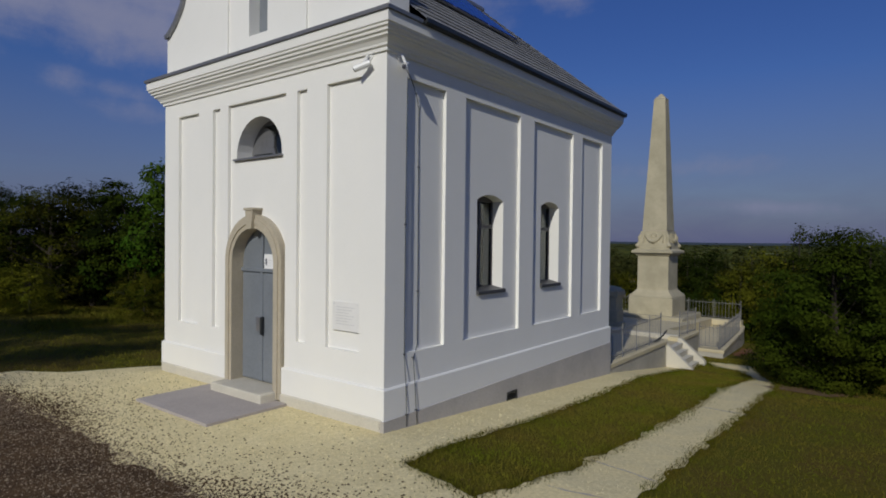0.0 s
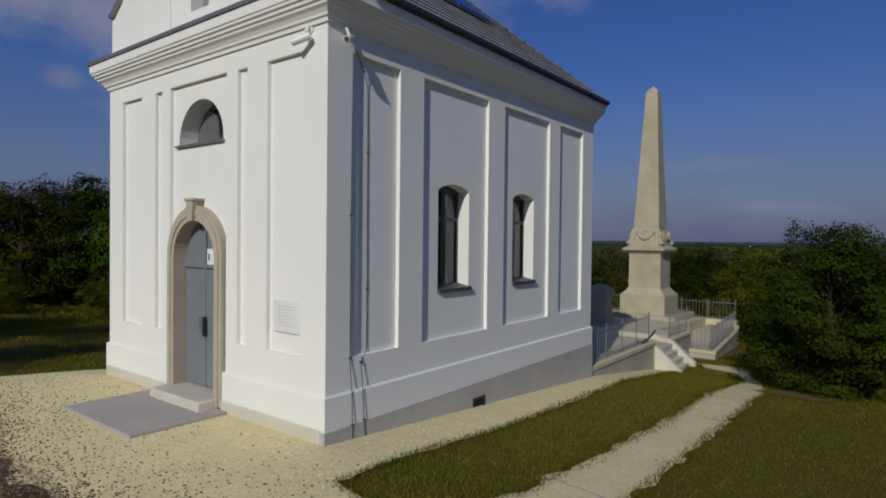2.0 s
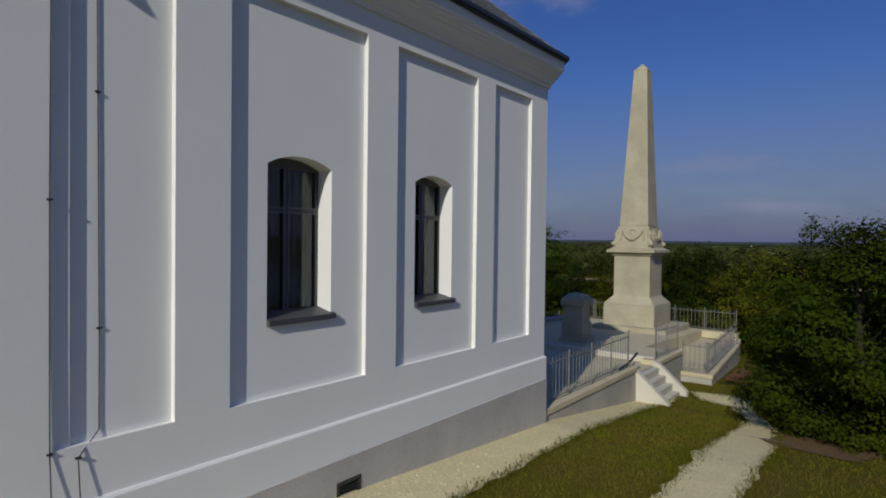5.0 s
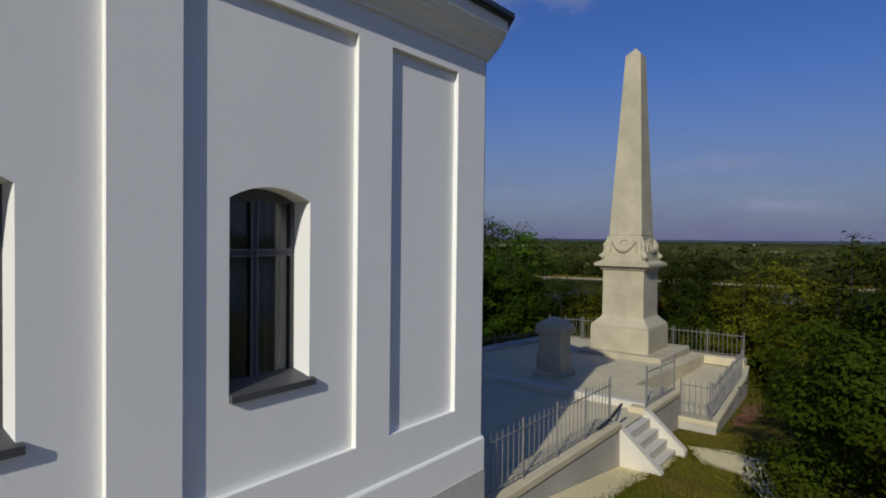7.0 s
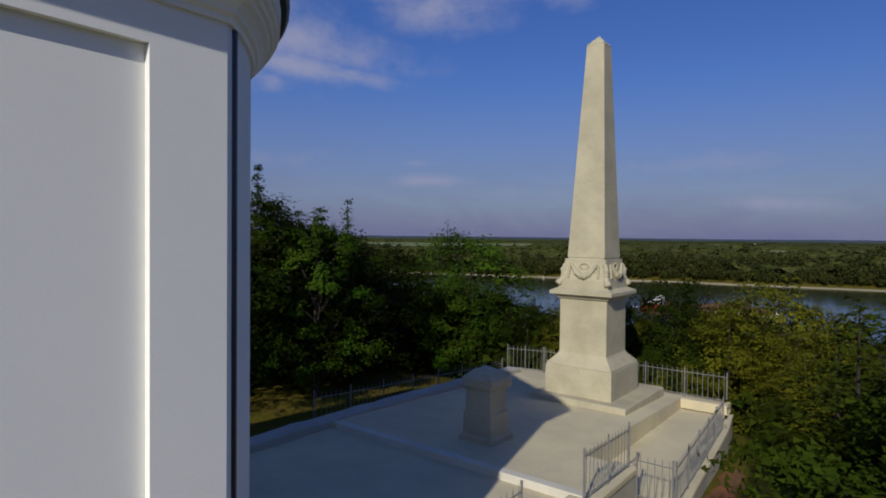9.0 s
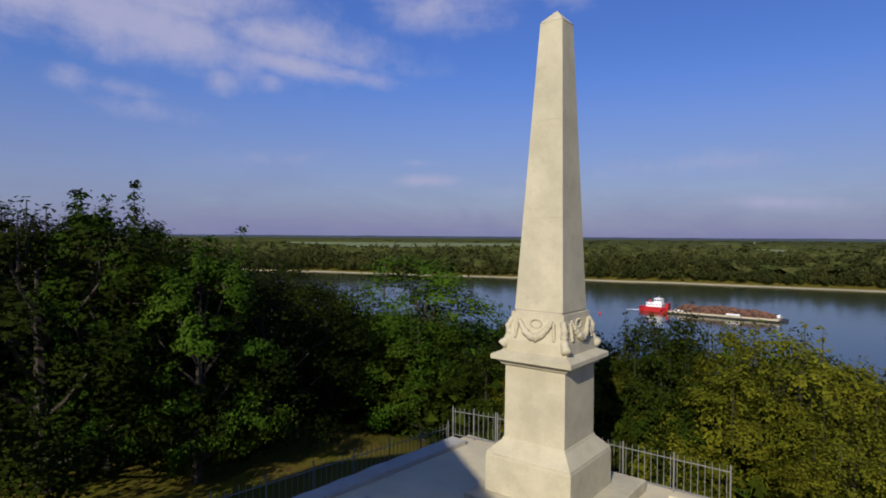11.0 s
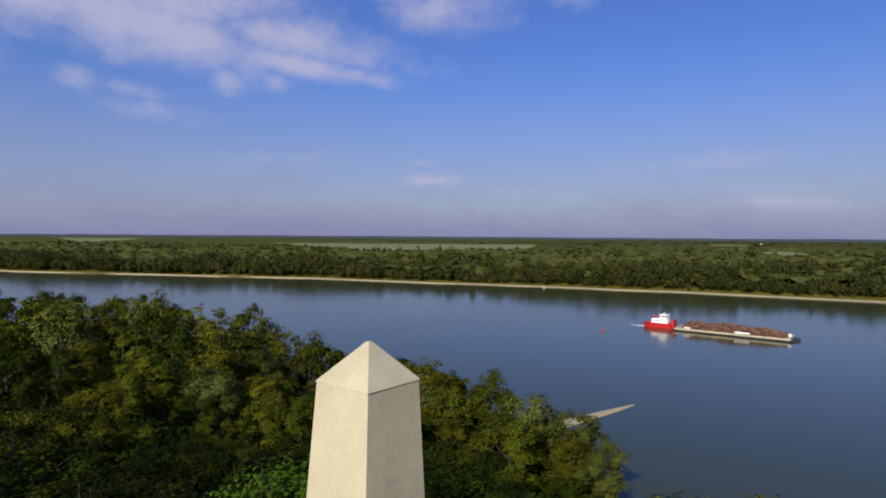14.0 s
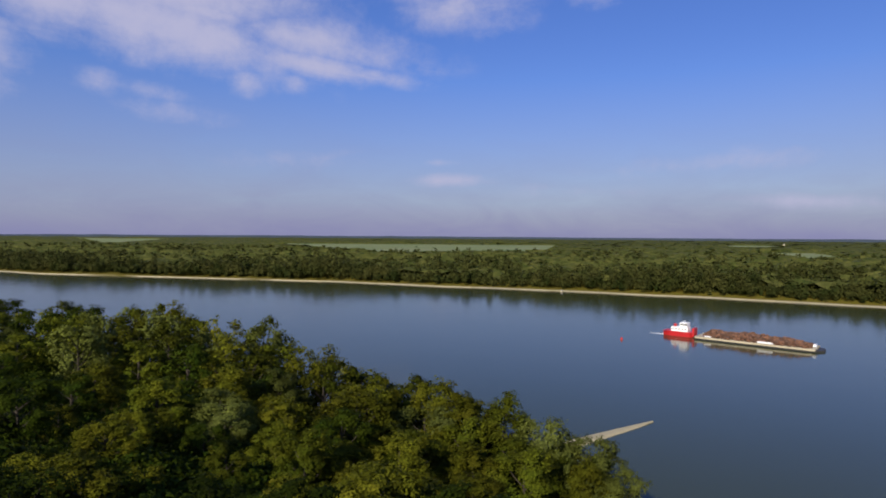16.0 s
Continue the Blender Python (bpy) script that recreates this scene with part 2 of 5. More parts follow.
# the next two greens are lowered further: crown shade is put into the colour
LEAF_SHADE = leaf_material("deep_green_shaded_leaves", (0.008, 0.015, 0.0012), (0.016, 0.021, 0.0016), 0.9, 0.08, 0.22)
LEAF_DARK = leaf_material("dark_green_shaded_leaves", (0.013, 0.026, 0.002), (0.026, 0.033, 0.002), 0.9, 0.08, 0.24)
LEAF_OLIVE = leaf_material("olive_leaves", (0.057, 0.071, 0.005), (0.087, 0.079, 0.006), 0.9, 0.1, 0.34)
LEAF_FRESH = leaf_material("fresh_green_leaves", (0.024, 0.060, 0.004), (0.040, 0.064, 0.005), 0.9, 0.1, 0.22)
LEAF_BUSH = leaf_material("mid_green_bush_leaves", (0.034, 0.060, 0.004), (0.056, 0.068, 0.005), 0.5, 0.1, 0.28)
LEAF_SLOPE = leaf_material("slope_wood_leaves", (0.038, 0.055, 0.004), (0.064, 0.064, 0.005), 0.9, 0.1, 0.34)
LEAF_SILVER = leaf_material("silvery_willow_leaves", (0.068, 0.080, 0.018), (0.058, 0.067, 0.011), 0.9, 0.12, 0.3)
LEAF_FAR = leaf_material("far_wood_leaves", (0.018, 0.027, 0.006), (0.060, 0.060, 0.016), 11.0, 0.1, 0.18, 0.3)
RED_EARTH = material("rusty_red_soil", (0.26, 0.09, 0.025), 0.95, 0.4, 0.3, 30, 0.6, (0.12, 0.07, 0.02))
DRY_EARTH = material("dry_brown_earth", (0.20, 0.11, 0.045), 0.95, 0.35, 0.5, 30, 0.6)
SAND = material("pale_river_sand", (0.36, 0.31, 0.20), 0.95, 0.2, 6.0, 3, 0.3)
RED_PAINT = material("red_hull_paint", (0.45, 0.016, 0.02), 0.4, 0.15, 2.0, 8, 0.0)
WHITE_PAINT = material("white_ship_paint", (0.8, 0.8, 0.8), 0.45, 0.08, 1.0, 8, 0.0)
HULL_BUFF = material("buff_hull_paint", (0.45, 0.39, 0.27), 0.6, 0.2, 3.0, 6, 0.1)
HULL_DARK = material("dark_hull_steel", (0.035, 0.035, 0.04), 0.6, 0.2, 3.0, 6, 0.1)
CARGO = material("rusty_scrap", (0.16, 0.07, 0.035), 0.9, 0.5, 1.2, 3, 0.4, (0.09, 0.05, 0.035), per_island=0.5)
# distance haze is put into this base colour as a blue tint
HAZED_HILLS = material("far_wooded_rise_hazed", (0.035, 0.052, 0.072), 0.95, 0.2, 90, 0.1, 0.0)
FIELD = material("far_field", (0.10, 0.15, 0.03), 0.95, 0.3, 120, 0.2, 0.0, (0.17, 0.18, 0.06))


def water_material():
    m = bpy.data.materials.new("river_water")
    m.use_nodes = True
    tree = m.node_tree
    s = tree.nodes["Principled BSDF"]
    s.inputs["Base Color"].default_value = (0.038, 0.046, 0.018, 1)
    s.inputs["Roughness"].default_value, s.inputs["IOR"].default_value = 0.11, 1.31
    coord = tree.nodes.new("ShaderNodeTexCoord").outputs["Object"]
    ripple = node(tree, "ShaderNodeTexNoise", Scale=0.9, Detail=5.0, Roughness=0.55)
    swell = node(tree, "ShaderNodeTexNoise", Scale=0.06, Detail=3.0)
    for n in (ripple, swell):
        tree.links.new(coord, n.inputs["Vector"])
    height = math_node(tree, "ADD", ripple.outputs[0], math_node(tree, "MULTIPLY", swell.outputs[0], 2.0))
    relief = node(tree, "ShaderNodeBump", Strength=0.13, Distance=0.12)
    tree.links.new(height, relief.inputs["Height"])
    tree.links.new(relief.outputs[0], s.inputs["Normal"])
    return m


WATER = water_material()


# ---- mesh helpers ----
def thing(name, at, label, category, group="", kind=""):
    e = new(name)
    e.location = at
    e.empty_display_size = 0.2
    return tagged(e, label, category, group, kind)


def finish(bm, name, mat, smooth=False):
    me = bpy.data.meshes.new(name)
    bmesh.ops.recalc_face_normals(bm, faces=bm.faces)
    bm.to_mesh(me)
    bm.free()
    me.materials.append(mat)
    if smooth:
        me.shade_smooth()
    return me


def part(name, bm, mat, parent=None, label="", smooth=False):
    """Links a bmesh, or a mesh, in world coordinates as one object under a thing or a part."""
    me = bm if isinstance(bm, bpy.types.Mesh) else finish(bm, name, mat, smooth)
    ob = new(name, me)
    if parent is not None:
        ob.parent = parent
        if parent.parent is None:
            ob.matrix_parent_inverse = Matrix.Translation(-parent.location)
    return tagged(ob, label)


def structure(name, bm, mat, label, category, kind="structure", smooth=False):
    ob = part(name, bm, mat, None, "", smooth)
    return tagged(ob, label, category, "", kind)


def box(x0, x1, y0, y1, z0, z1, bevel=0.0, bm=None):
    own = bmesh.new()
    bmesh.ops.create_cube(own, size=1, matrix=Matrix.LocRotScale(((x0 + x1) / 2, (y0 + y1) / 2, (z0 + z1) / 2), None, (x1 - x0, y1 - y0, z1 - z0)))
    if bevel:
        bmesh.ops.bevel(own, geom=own.edges[:], offset=bevel, segments=2, affect="EDGES", profile=0.5)
    if bm is None:
        return own
    me = bpy.data.meshes.new("tmp")
    own.to_mesh(me)
    own.free()
    bm.from_mesh(me)
    bpy.data.meshes.remove(me)
    return bm


def tube(points, radius, sides=6, bm=None, ends=True):
    """A round bar through the points; radius: one number or one for each point."""
    bm = bm or bmesh.new()
    pts = [Vector(p) for p in points]
    radii = [radius] * len(pts) if isinstance(radius, (int, float)) else radius
    rings = []
    for i, p in enumerate(pts):
        way = (pts[min(i + 1, len(pts) - 1)] - pts[max(i - 1, 0)]).normalized()
        side = way.cross(Vector((0.31, 0.52, 0.8)) if abs(way.z) < 0.9 else Vector((1, 0, 0))).normalized()
        up = side.cross(way)
        rings.append([bm.verts.new(p + radii[i] * (side * math.cos(2 * math.pi * k / sides) + up * math.sin(2 * math.pi * k / sides))) for k in range(sides)])
    for a, b in zip(rings, rings[1:]):
        for k in range(sides):
            bm.faces.new((a[k], a[(k + 1) % sides], b[(k + 1) % sides], b[k]))
    if ends:
        bm.faces.new(rings[0][::-1])
        bm.faces.new(rings[-1])
    return bm


def plate(outline, holes, place, depth, bm=None):
    """A flat plate with holes; place(u, v, w) gives the point in the world, w running from 0 to depth."""
    bm = bm or bmesh.new()
    flat = bmesh.new()
    loops = []
    for ring in (outline, *holes):
        vs = [flat.verts.new((u, v, 0)) for u, v in ring]
        loops.append(vs)
        for a, b in zip(vs, vs[1:] + vs[:1]):
            flat.edges.new((a, b))
    bmesh.ops.triangle_fill(flat, use_beauty=True, use_dissolve=False, edges=flat.edges[:], normal=(0, 0, 1))
    for w in (0.0, depth):
        made = {v: bm.verts.new(place(v.co.x, v.co.y, w)) for v in flat.verts}
        for f in flat.faces:
            bm.faces.new([made[v] for v in f.verts])
        if w == 0.0:
            first = made
    for vs in loops:
        for a, b in zip(vs, vs[1:] + vs[:1]):
            bm.faces.new((first[a], first[b], made[b], made[a]))
    flat.free()
    return bm


def rect(u0, u1, v0, v1):
    return [(u0, v0), (u1, v0), (u1, v1), (u0, v1)]


def arch(u0, u1, v0, spring, rise, n=14):
    """A rectangle with a round or flat arch on it."""
    mid, half = (u0 + u1) / 2, (u1 - u0) / 2
    r = (half * half + rise * rise) / (2 * rise)
    top = [(u0, v0), (u1, v0)]
    a = math.asin(min(1, half / r))
    if rise > half:
        a = math.pi - a
    for k in range(n + 1):
        g = a - 2 * a * k / n
        top.append((mid + r * math.sin(g), spring + rise - r + r * math.cos(g)))
    return top


def sweep(path, profile, closed=True, bm=None):
    """Carries a closed profile of (outward, z) along a path in plan, with mitred corners; outward lies to the right of the path."""
    bm = bm or bmesh.new()
    n = len(path)
    rings = []
    for i, p in enumerate(path):
        p = Vector((p[0], p[1]))
        a = Vector(path[i - 1]) if closed or i else p
        b = Vector(path[(i + 1) % n]) if closed or i < n - 1 else p
        d0, d1 = (p - a), (b - p)
        d0 = d0.normalized() if d0.length > 1e-6 else d1.normalized()
        d1 = d1.normalized() if d1.length > 1e-6 else d0
        n0, n1 = Vector((d0.y, -d0.x)), Vector((d1.y, -d1.x))
        m = (n0 + n1)
        m = m / max(m.length_squared / 2, 0.2)
        rings.append([bm.verts.new((p.x + m.x * o, p.y + m.y * o, z)) for o, z in profile])
    for i in range(n if closed else n - 1):
        a, b = rings[i], rings[(i + 1) % n]
        for k in range(len(profile)):
            bm.faces.new((a[k], a[(k + 1) % len(profile)], b[(k + 1) % len(profile)], b[k]))
    if not closed:
        bm.faces.new(rings[0])
        bm.faces.new(rings[-1][::-1])
    return bm


def loft(levels, bm=None):
    """A square solid: levels of (half width in x, half width in y, z), about the middle (mx, my) given first."""
    (mx, my), levels = levels[0], levels[1:]
    bm = bm or bmesh.new()
    rings = [[bm.verts.new((mx + sx * hx, my + sy * hy, z)) for sx, sy in ((-1, -1), (1, -1), (1, 1), (-1, 1))] for hx, hy, z in levels]
    for a, b in zip(rings, rings[1:]):
        for k in range(4):
            bm.faces.new((a[k], a[(k + 1) % 4], b[(k + 1) % 4], b[k]))
    bm.faces.new(rings[0][::-1])
    bm.faces.new(rings[-1])
    return bm


def from_arrays(name, verts, faces, mat, smooth=False):
    me = bpy.data.meshes.new(name)
    me.from_pydata(verts.tolist() if hasattr(verts, "tolist") else verts, [], faces.tolist() if hasattr(faces, "tolist") else faces)
    me.materials.append(mat)
    if smooth:
        me.shade_smooth()
    return me


# ---- ground ----
WATER_Z = -21.0


def near_bank(x):
    return float(np.interp(x, [-1200, -700, -350, -150, -60, -20, 60, 400], [-160, -40, 50, 86, 88, 80, 74, 70]))


def far_bank(x):
    return float(np.interp(x, [-2000, -600, -529, -450, -317, -240, -180, -105, -20, 100, 600], [-330, 150, 170, 208, 275, 298, 319, 342, 356, 370, 380]))


def ground_z(x, y):
    hill = float(np.interp(y, [-40, 4.85, 11.4, 15.2, 18.4, 24.5], [0.0, -0.06, -0.53, -1.03, -1.2, -1.6]))
    if y <= 24.5:
        return hill
    nb, fb = near_bank(x), far_bank(x)
    if y < (nb + fb) / 2:
        s = (y - 24.5) / (nb - 24.5) if nb > 30 else 1.2
        return float(np.interp(s, [0, 0.03, 0.12, 0.4, 0.68, 0.92, 1.0, 1.25], [-1.6, -2.0, -4.4, -10.6, -16, -20.2, -21.2, -24]))
    d = y - fb
    return float(np.interp(d, [-30, -2, 3, 10, 30], [-24, -21.3, -20.6, -19.2, -18.2]))


def ground_grid():
    xs = np.concatenate([-np.geomspace(4600, 160, 16), np.arange(-140, -24, 6.0), np.arange(-22, 8.1, 0.75), np.arange(11, 60, 7.0), np.geomspace(70, 3000, 12)])
    ys = np.concatenate([-np.geomspace(1500, 20, 10), np.arange(-14, 0, 3.0), np.arange(0, 30, 0.75), np.arange(31, 100, 3.0), np.arange(110, 190, 20.0), np.arange(196, 380, 4.0), np.geomspace(390, 4700, 26)])
    verts = [(x, y, ground_z(x, y) + (0.006 * noise.noise((x * 0.35, y * 0.35, 0)) if y < 40 else 0.0)) for y in ys for x in xs]
    w = len(xs)
    faces = [(j * w + i, j * w + i + 1, (j + 1) * w + i + 1, (j + 1) * w + i) for j in range(len(ys) - 1) for i in range(w - 1)]
    return from_arrays("ground", verts, faces, GRASS_GROUND, True)


structure("ground", ground_grid(), None, "olive grass and soil falling from the hilltop to the river", "ground")
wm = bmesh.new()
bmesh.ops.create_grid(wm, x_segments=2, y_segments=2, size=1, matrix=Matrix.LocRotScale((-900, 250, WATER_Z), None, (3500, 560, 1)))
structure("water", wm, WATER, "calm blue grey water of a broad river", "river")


def patch(name, outline, mat, label, category, lift=0.03, step=0.4, ragged=0.1, seed=1):
    """A thin sheet that follows the ground inside an outline, with a ragged edge."""
    bm = bmesh.new()
    ring = []
    for (ax, ay), (bx, by) in zip(outline, outline[1:] + outline[:1]):
        n = max(1, int(math.hypot(bx - ax, by - ay) / 0.12))
        for k in range(n):
            x, y = ax + (bx - ax) * k / n, ay + (by - ay) * k / n
            wob = ragged * noise.noise((x * 2.3, y * 2.3, seed)) + ragged * 0.6 * noise.noise((x * 8, y * 8, seed + 5))
            wob2 = ragged * noise.noise((x * 2.3, y * 2.3, seed + 9)) + ragged * 0.6 * noise.noise((x * 8, y * 8, seed + 7))
            ring.append((x + wob, y + wob2))
    vs = [bm.verts.new((x, y, 0)) for x, y in ring]
    for a, b in zip(vs, vs[1:] + vs[:1]):
        bm.edges.new((a, b))
    bmesh.ops.triangle_fill(bm, use_beauty=True, use_dissolve=False, edges=bm.edges[:], normal=(0, 0, 1))
    lo_y, hi_y = min(p[1] for p in ring), max(p[1] for p in ring)
    for c in np.arange(lo_y + step, hi_y, step):
        bmesh.ops.bisect_plane(bm, geom=bm.verts[:] + bm.edges[:] + bm.faces[:], plane_co=(0, c, 0), plane_no=(0, 1, 0))
    for v in bm.verts:
        v.co.z = ground_z(v.co.x, v.co.y) + lift
    return structure(name, bm, mat, label, category)

# ---- paths round the chapel ----
FRONT = 4.856
patch("gravel_path", [(-11.4, 2.5), (-2.5, 2.5), (-2.3, 3.4), (-2.75, 4.1), (-3.75, 4.30), (-3.68, 6.9), (-3.74, 8.7), (-3.95, 12.0), (-4.08, 15.1), (-3.98, 15.9), (-4.15, 16.9), (-4.9, 16.9), (-4.9, 5.2), (-9.2, 5.2), (-9.8, 5.0), (-10.45, 3.75), (-11.1, 3.3)],
      GRAVEL, "pale yellow limestone gravel round the chapel", "path", 0.012, 0.4, 0.06, 3)
patch("slab_path", [(-2.5, 2.6), (-1.5, 2.5), (-1.70, 5.2), (-1.73, 9.3), (-1.82, 13.0), (-2.05, 14.9), (-2.5, 15.8), (-2.95, 17.25), (-3.5, 17.35), (-4.1, 17.1), (-3.68, 16.3), (-3.0, 16.1), (-2.62, 15.2), (-2.55, 12.0), (-2.38, 9.2), (-2.44, 5.2), (-2.75, 4.1), (-2.6, 3.4)],
      SLAB_PATH, "pale worn limestone slab path with grass creeping over its edges", "path", 0.016, 0.4, 0.10, 5)
patch("road", [(-60, -9), (-3.4, -6), (-2.6, 2.3), (-4.0, 2.7), (-6.2, 2.65), (-9.3, 2.6), (-60, 1.0)], ROAD, "dark brown earth track strewn with pale stones", "track", 0.020, 0.6, 0.22, 8)

patch("dry_soil", [(-2.0, 13.3), (-0.9, 13.2), (-0.5, 14.2), (-1.2, 14.9), (-2.1, 14.4)], DRY_EARTH, "dry brown soil at the foot of the bush", "soil", 0.02, 0.4, 0.25, 12)
patch("dry_soil", [(-3.86, 19.2), (-3.62, 19.3), (-3.55, 20.8), (-3.75, 21.8), (-4.05, 21.8)], RED_EARTH, "reddish dry soil along the annex wall", "soil", 0.02, 0.4, 0.12, 13)

# joints across the slab path
for k, (y, tip) in enumerate(((4.75, 0.12), (5.6, -0.14), (9.5, -0.06), (13.6, 0.03))):
    bm = bmesh.new()
    low, high = [], []
    for i in range(9):
        x = -2.42 + 0.70 * i / 8
        yy = y + tip * (i / 8 - 0.5) + 0.035 * noise.noise((x * 4, y, 1))
        w = 0.003 + 0.030 * abs(noise.noise((x * 6, y, 4)))
        z = ground_z(x, yy) + 0.020
        low.append(bm.verts.new((x, yy - w, z))), high.append(bm.verts.new((x, yy + w, z)))
    for i in range(8):
        bm.faces.new((low[i], low[i + 1], high[i + 1], high[i]))
    structure("joint", bm, PAD, "grey worn joint between path slabs", "joint")

# ---- chapel ----
CX, HALF, REAR, BULGE = -7.01, 2.45, 11.40, 1.15
ARC_R = (HALF ** 2 + BULGE ** 2) / (2 * BULGE)
ARC_A = math.asin(HALF / ARC_R)


def apse_arc(out):
    return [(CX + (ARC_R + out) * math.sin(ARC_A - 2 * ARC_A * k / 24), REAR + BULGE - ARC_R + (ARC_R + out) * math.cos(ARC_A - 2 * ARC_A * k / 24)) for k in range(25)]


EAST, WEST = CX + HALF, CX - HALF
WALL_TOP = 4.36
RECESS = 0.050
APSE = apse_arc(0.0)
# anticlockwise seen from above, so that outward lies to the right
PLAN = [(WEST, FRONT), (EAST, FRONT)] + APSE


def front_at(u, v, w):
    return (u, FRONT + w, v)


def east_at(u, v, w):
    return (EAST - w, u, v)


def west_at(u, v, w):
    return (WEST + w, u, v)


chapel = thing("chapel", (CX, FRONT, -0.4), "small white plastered chapel with a grey sheet roof", "chapel")
PANEL_LOW, PANEL_TOP = 0.79, 4.01
FRONT_PANELS = [(-9.04, -8.46), (-8.07, -7.88), (-6.12, -5.93), (-5.55, -4.965)]
SIDE_PANELS = [(5.22, 5.96), (6.39, 7.825), (8.25, 9.66), (10.04, 10.95)]
DOOR_HALF, DOOR_SPRING = 0.49, 1.78
door_hole = arch(CX - DOOR_HALF, CX + DOOR_HALF, -0.6, DOOR_SPRING, DOOR_HALF, 20)
lunette_hole = arch(CX - 0.515, CX + 0.515, 3.235, 3.27, 0.53, 18)
window_holes = [arch(6.75, 7.43, 1.41, 2.69, 0.085, 10), arch(8.585, 9.235, 1.41, 2.69, 0.085, 10)]

# front: a core with the openings, and a facing whose gaps are the sunk panels
core_front = plate([(WEST + 0.02, -0.6), (CX - DOOR_HALF, -0.6)] + [p for p in door_hole[:1:-1]] + [(CX + DOOR_HALF, -0.6), (EAST - 0.02, -0.6), (EAST - 0.02, WALL_TOP), (WEST + 0.02, WALL_TOP)],
                   [lunette_hole], lambda u, v, w: front_at(u, v, RECESS + w), 0.40)
part("wall", core_front, PLASTER, chapel, "white front wall with sunk panels")
part("wall_facing", plate([(WEST, 0.38), (CX - 0.66, 0.38), (CX - 0.66, 4.02), (CX + 0.66, 4.02), (CX + 0.66, 0.38), (EAST, 0.38), (EAST, WALL_TOP), (WEST, WALL_TOP)], [rect(a, b, PANEL_LOW, PANEL_TOP) for a, b in FRONT_PANELS], front_at, RECESS - 0.001), PLASTER, chapel)
part("wall", plate(rect(FRONT + RECESS, REAR, -0.6, WALL_TOP), window_holes, lambda u, v, w: east_at(u, v, RECESS + w), 0.40), PLASTER, chapel)
part("wall_facing", plate(rect(FRONT + RECESS, REAR, 0.40, WALL_TOP), [rect(a, b, PANEL_LOW, PANEL_TOP) for a, b in SIDE_PANELS], east_at, RECESS - 0.001), PLASTER, chapel)
part("wall", plate(rect(FRONT + RECESS, REAR, -0.6, WALL_TOP), [], west_at, 0.42), PLASTER, chapel)
part("apse_wall", sweep(APSE, [(0, -1.2), (0, WALL_TOP), (-0.4, WALL_TOP), (-0.4, -1.2)], closed=False), PLASTER, chapel)
part("inner_floor", box(WEST + 0.3, EAST - 0.3, FRONT + 0.3, REAR - 0.05, 0.0, 0.08), INSIDE, chapel)
part("inner_ceiling", box(WEST + 0.3, EAST - 0.3, FRONT + 0.3, REAR - 0.05, 4.2, 4.3), INSIDE, chapel)

# plinth and grey foot, both broken at the door
DOOR_OUT = 0.64
plinth_path = [(CX + DOOR_OUT, FRONT)] + PLAN[1:] + [PLAN[0], (CX - DOOR_OUT, FRONT)]
part("plinth", sweep(plinth_path, [(-0.02, 0.075), (0.034, 0.075), (0.034, 0.415), (0.02, 0.432), (-0.02, 0.432)], closed=False), PLASTER, chapel, "low white plinth band")
foot = [(-0.02, -0.75), (0.05, -0.75), (0.05, 0.075), (0.036, 0.092), (-0.02, 0.092)]
VENT_Y0, VENT_Y1, VENT_Z0, VENT_Z1 = 7.44, 7.72, -0.29, -0.12
part("plinth_foot", sweep([(CX + DOOR_OUT, FRONT), (EAST, FRONT)], foot, closed=False), STEP_STONE, chapel, "pale stone foot below the plinth")
part("plinth_foot", sweep([(WEST, FRONT), (CX - DOOR_OUT, FRONT)], foot, closed=False), STEP_STONE, chapel, "pale stone foot below the plinth")
part("plinth_foot", plate([(FRONT - 0.05, -0.75), (REAR, -1.2), (REAR, 0.115), (FRONT - 0.05, 0.075)], [rect(VENT_Y0, VENT_Y1, VENT_Z0, VENT_Z1)], lambda u, v, w: (EAST + 0.05 - w, u, v), 0.09), GREY_RENDER, chapel, "grey rendered foot with a vent hole")
part("plinth_foot", sweep(APSE + [(WEST, FRONT)], [(-0.02, -1.2), (0.05, -1.2), (0.05, 0.075), (-0.02, 0.092)], closed=False), GREY_RENDER, chapel, "grey rendered foot")
vent = part("vent", plate(rect(VENT_Y0 - 0.01, VENT_Y1 + 0.01, VENT_Z0 - 0.01, VENT_Z1 + 0.01), [rect(VENT_Y0 + 0.02, VENT_Y1 - 0.02, VENT_Z0 + 0.02, VENT_Z1 - 0.02)], lambda u, v, w: (EAST + 0.056 - w, u, v), 0.012), STEEL, chapel, "dark vent frame")
for k in range(5):
    z = VENT_Z0 + 0.03 + k * 0.027
    part("slat", box(EAST + 0.015, EAST + 0.05, VENT_Y0 + 0.01, VENT_Y1 - 0.01, z, z + 0.008), STEEL, vent)

# cornice: stepped and hollowed profile, with a sheet metal cover
CORNICE = [(-0.05, 4.235), (0.025, 4.235), (0.03, 4.27), (0.055, 4.285), (0.062, 4.31), (0.09, 4.345), (0.125, 4.37), (0.13, 4.395), (0.155, 4.405), (0.16, 4.43), (0.185, 4.445), (0.19, 4.47), (0.205, 4.48), (0.21, 4.59), (-0.05, 4.59)]
part("cornice", sweep(PLAN, CORNICE), PLASTER, chapel, "white moulded cornice")
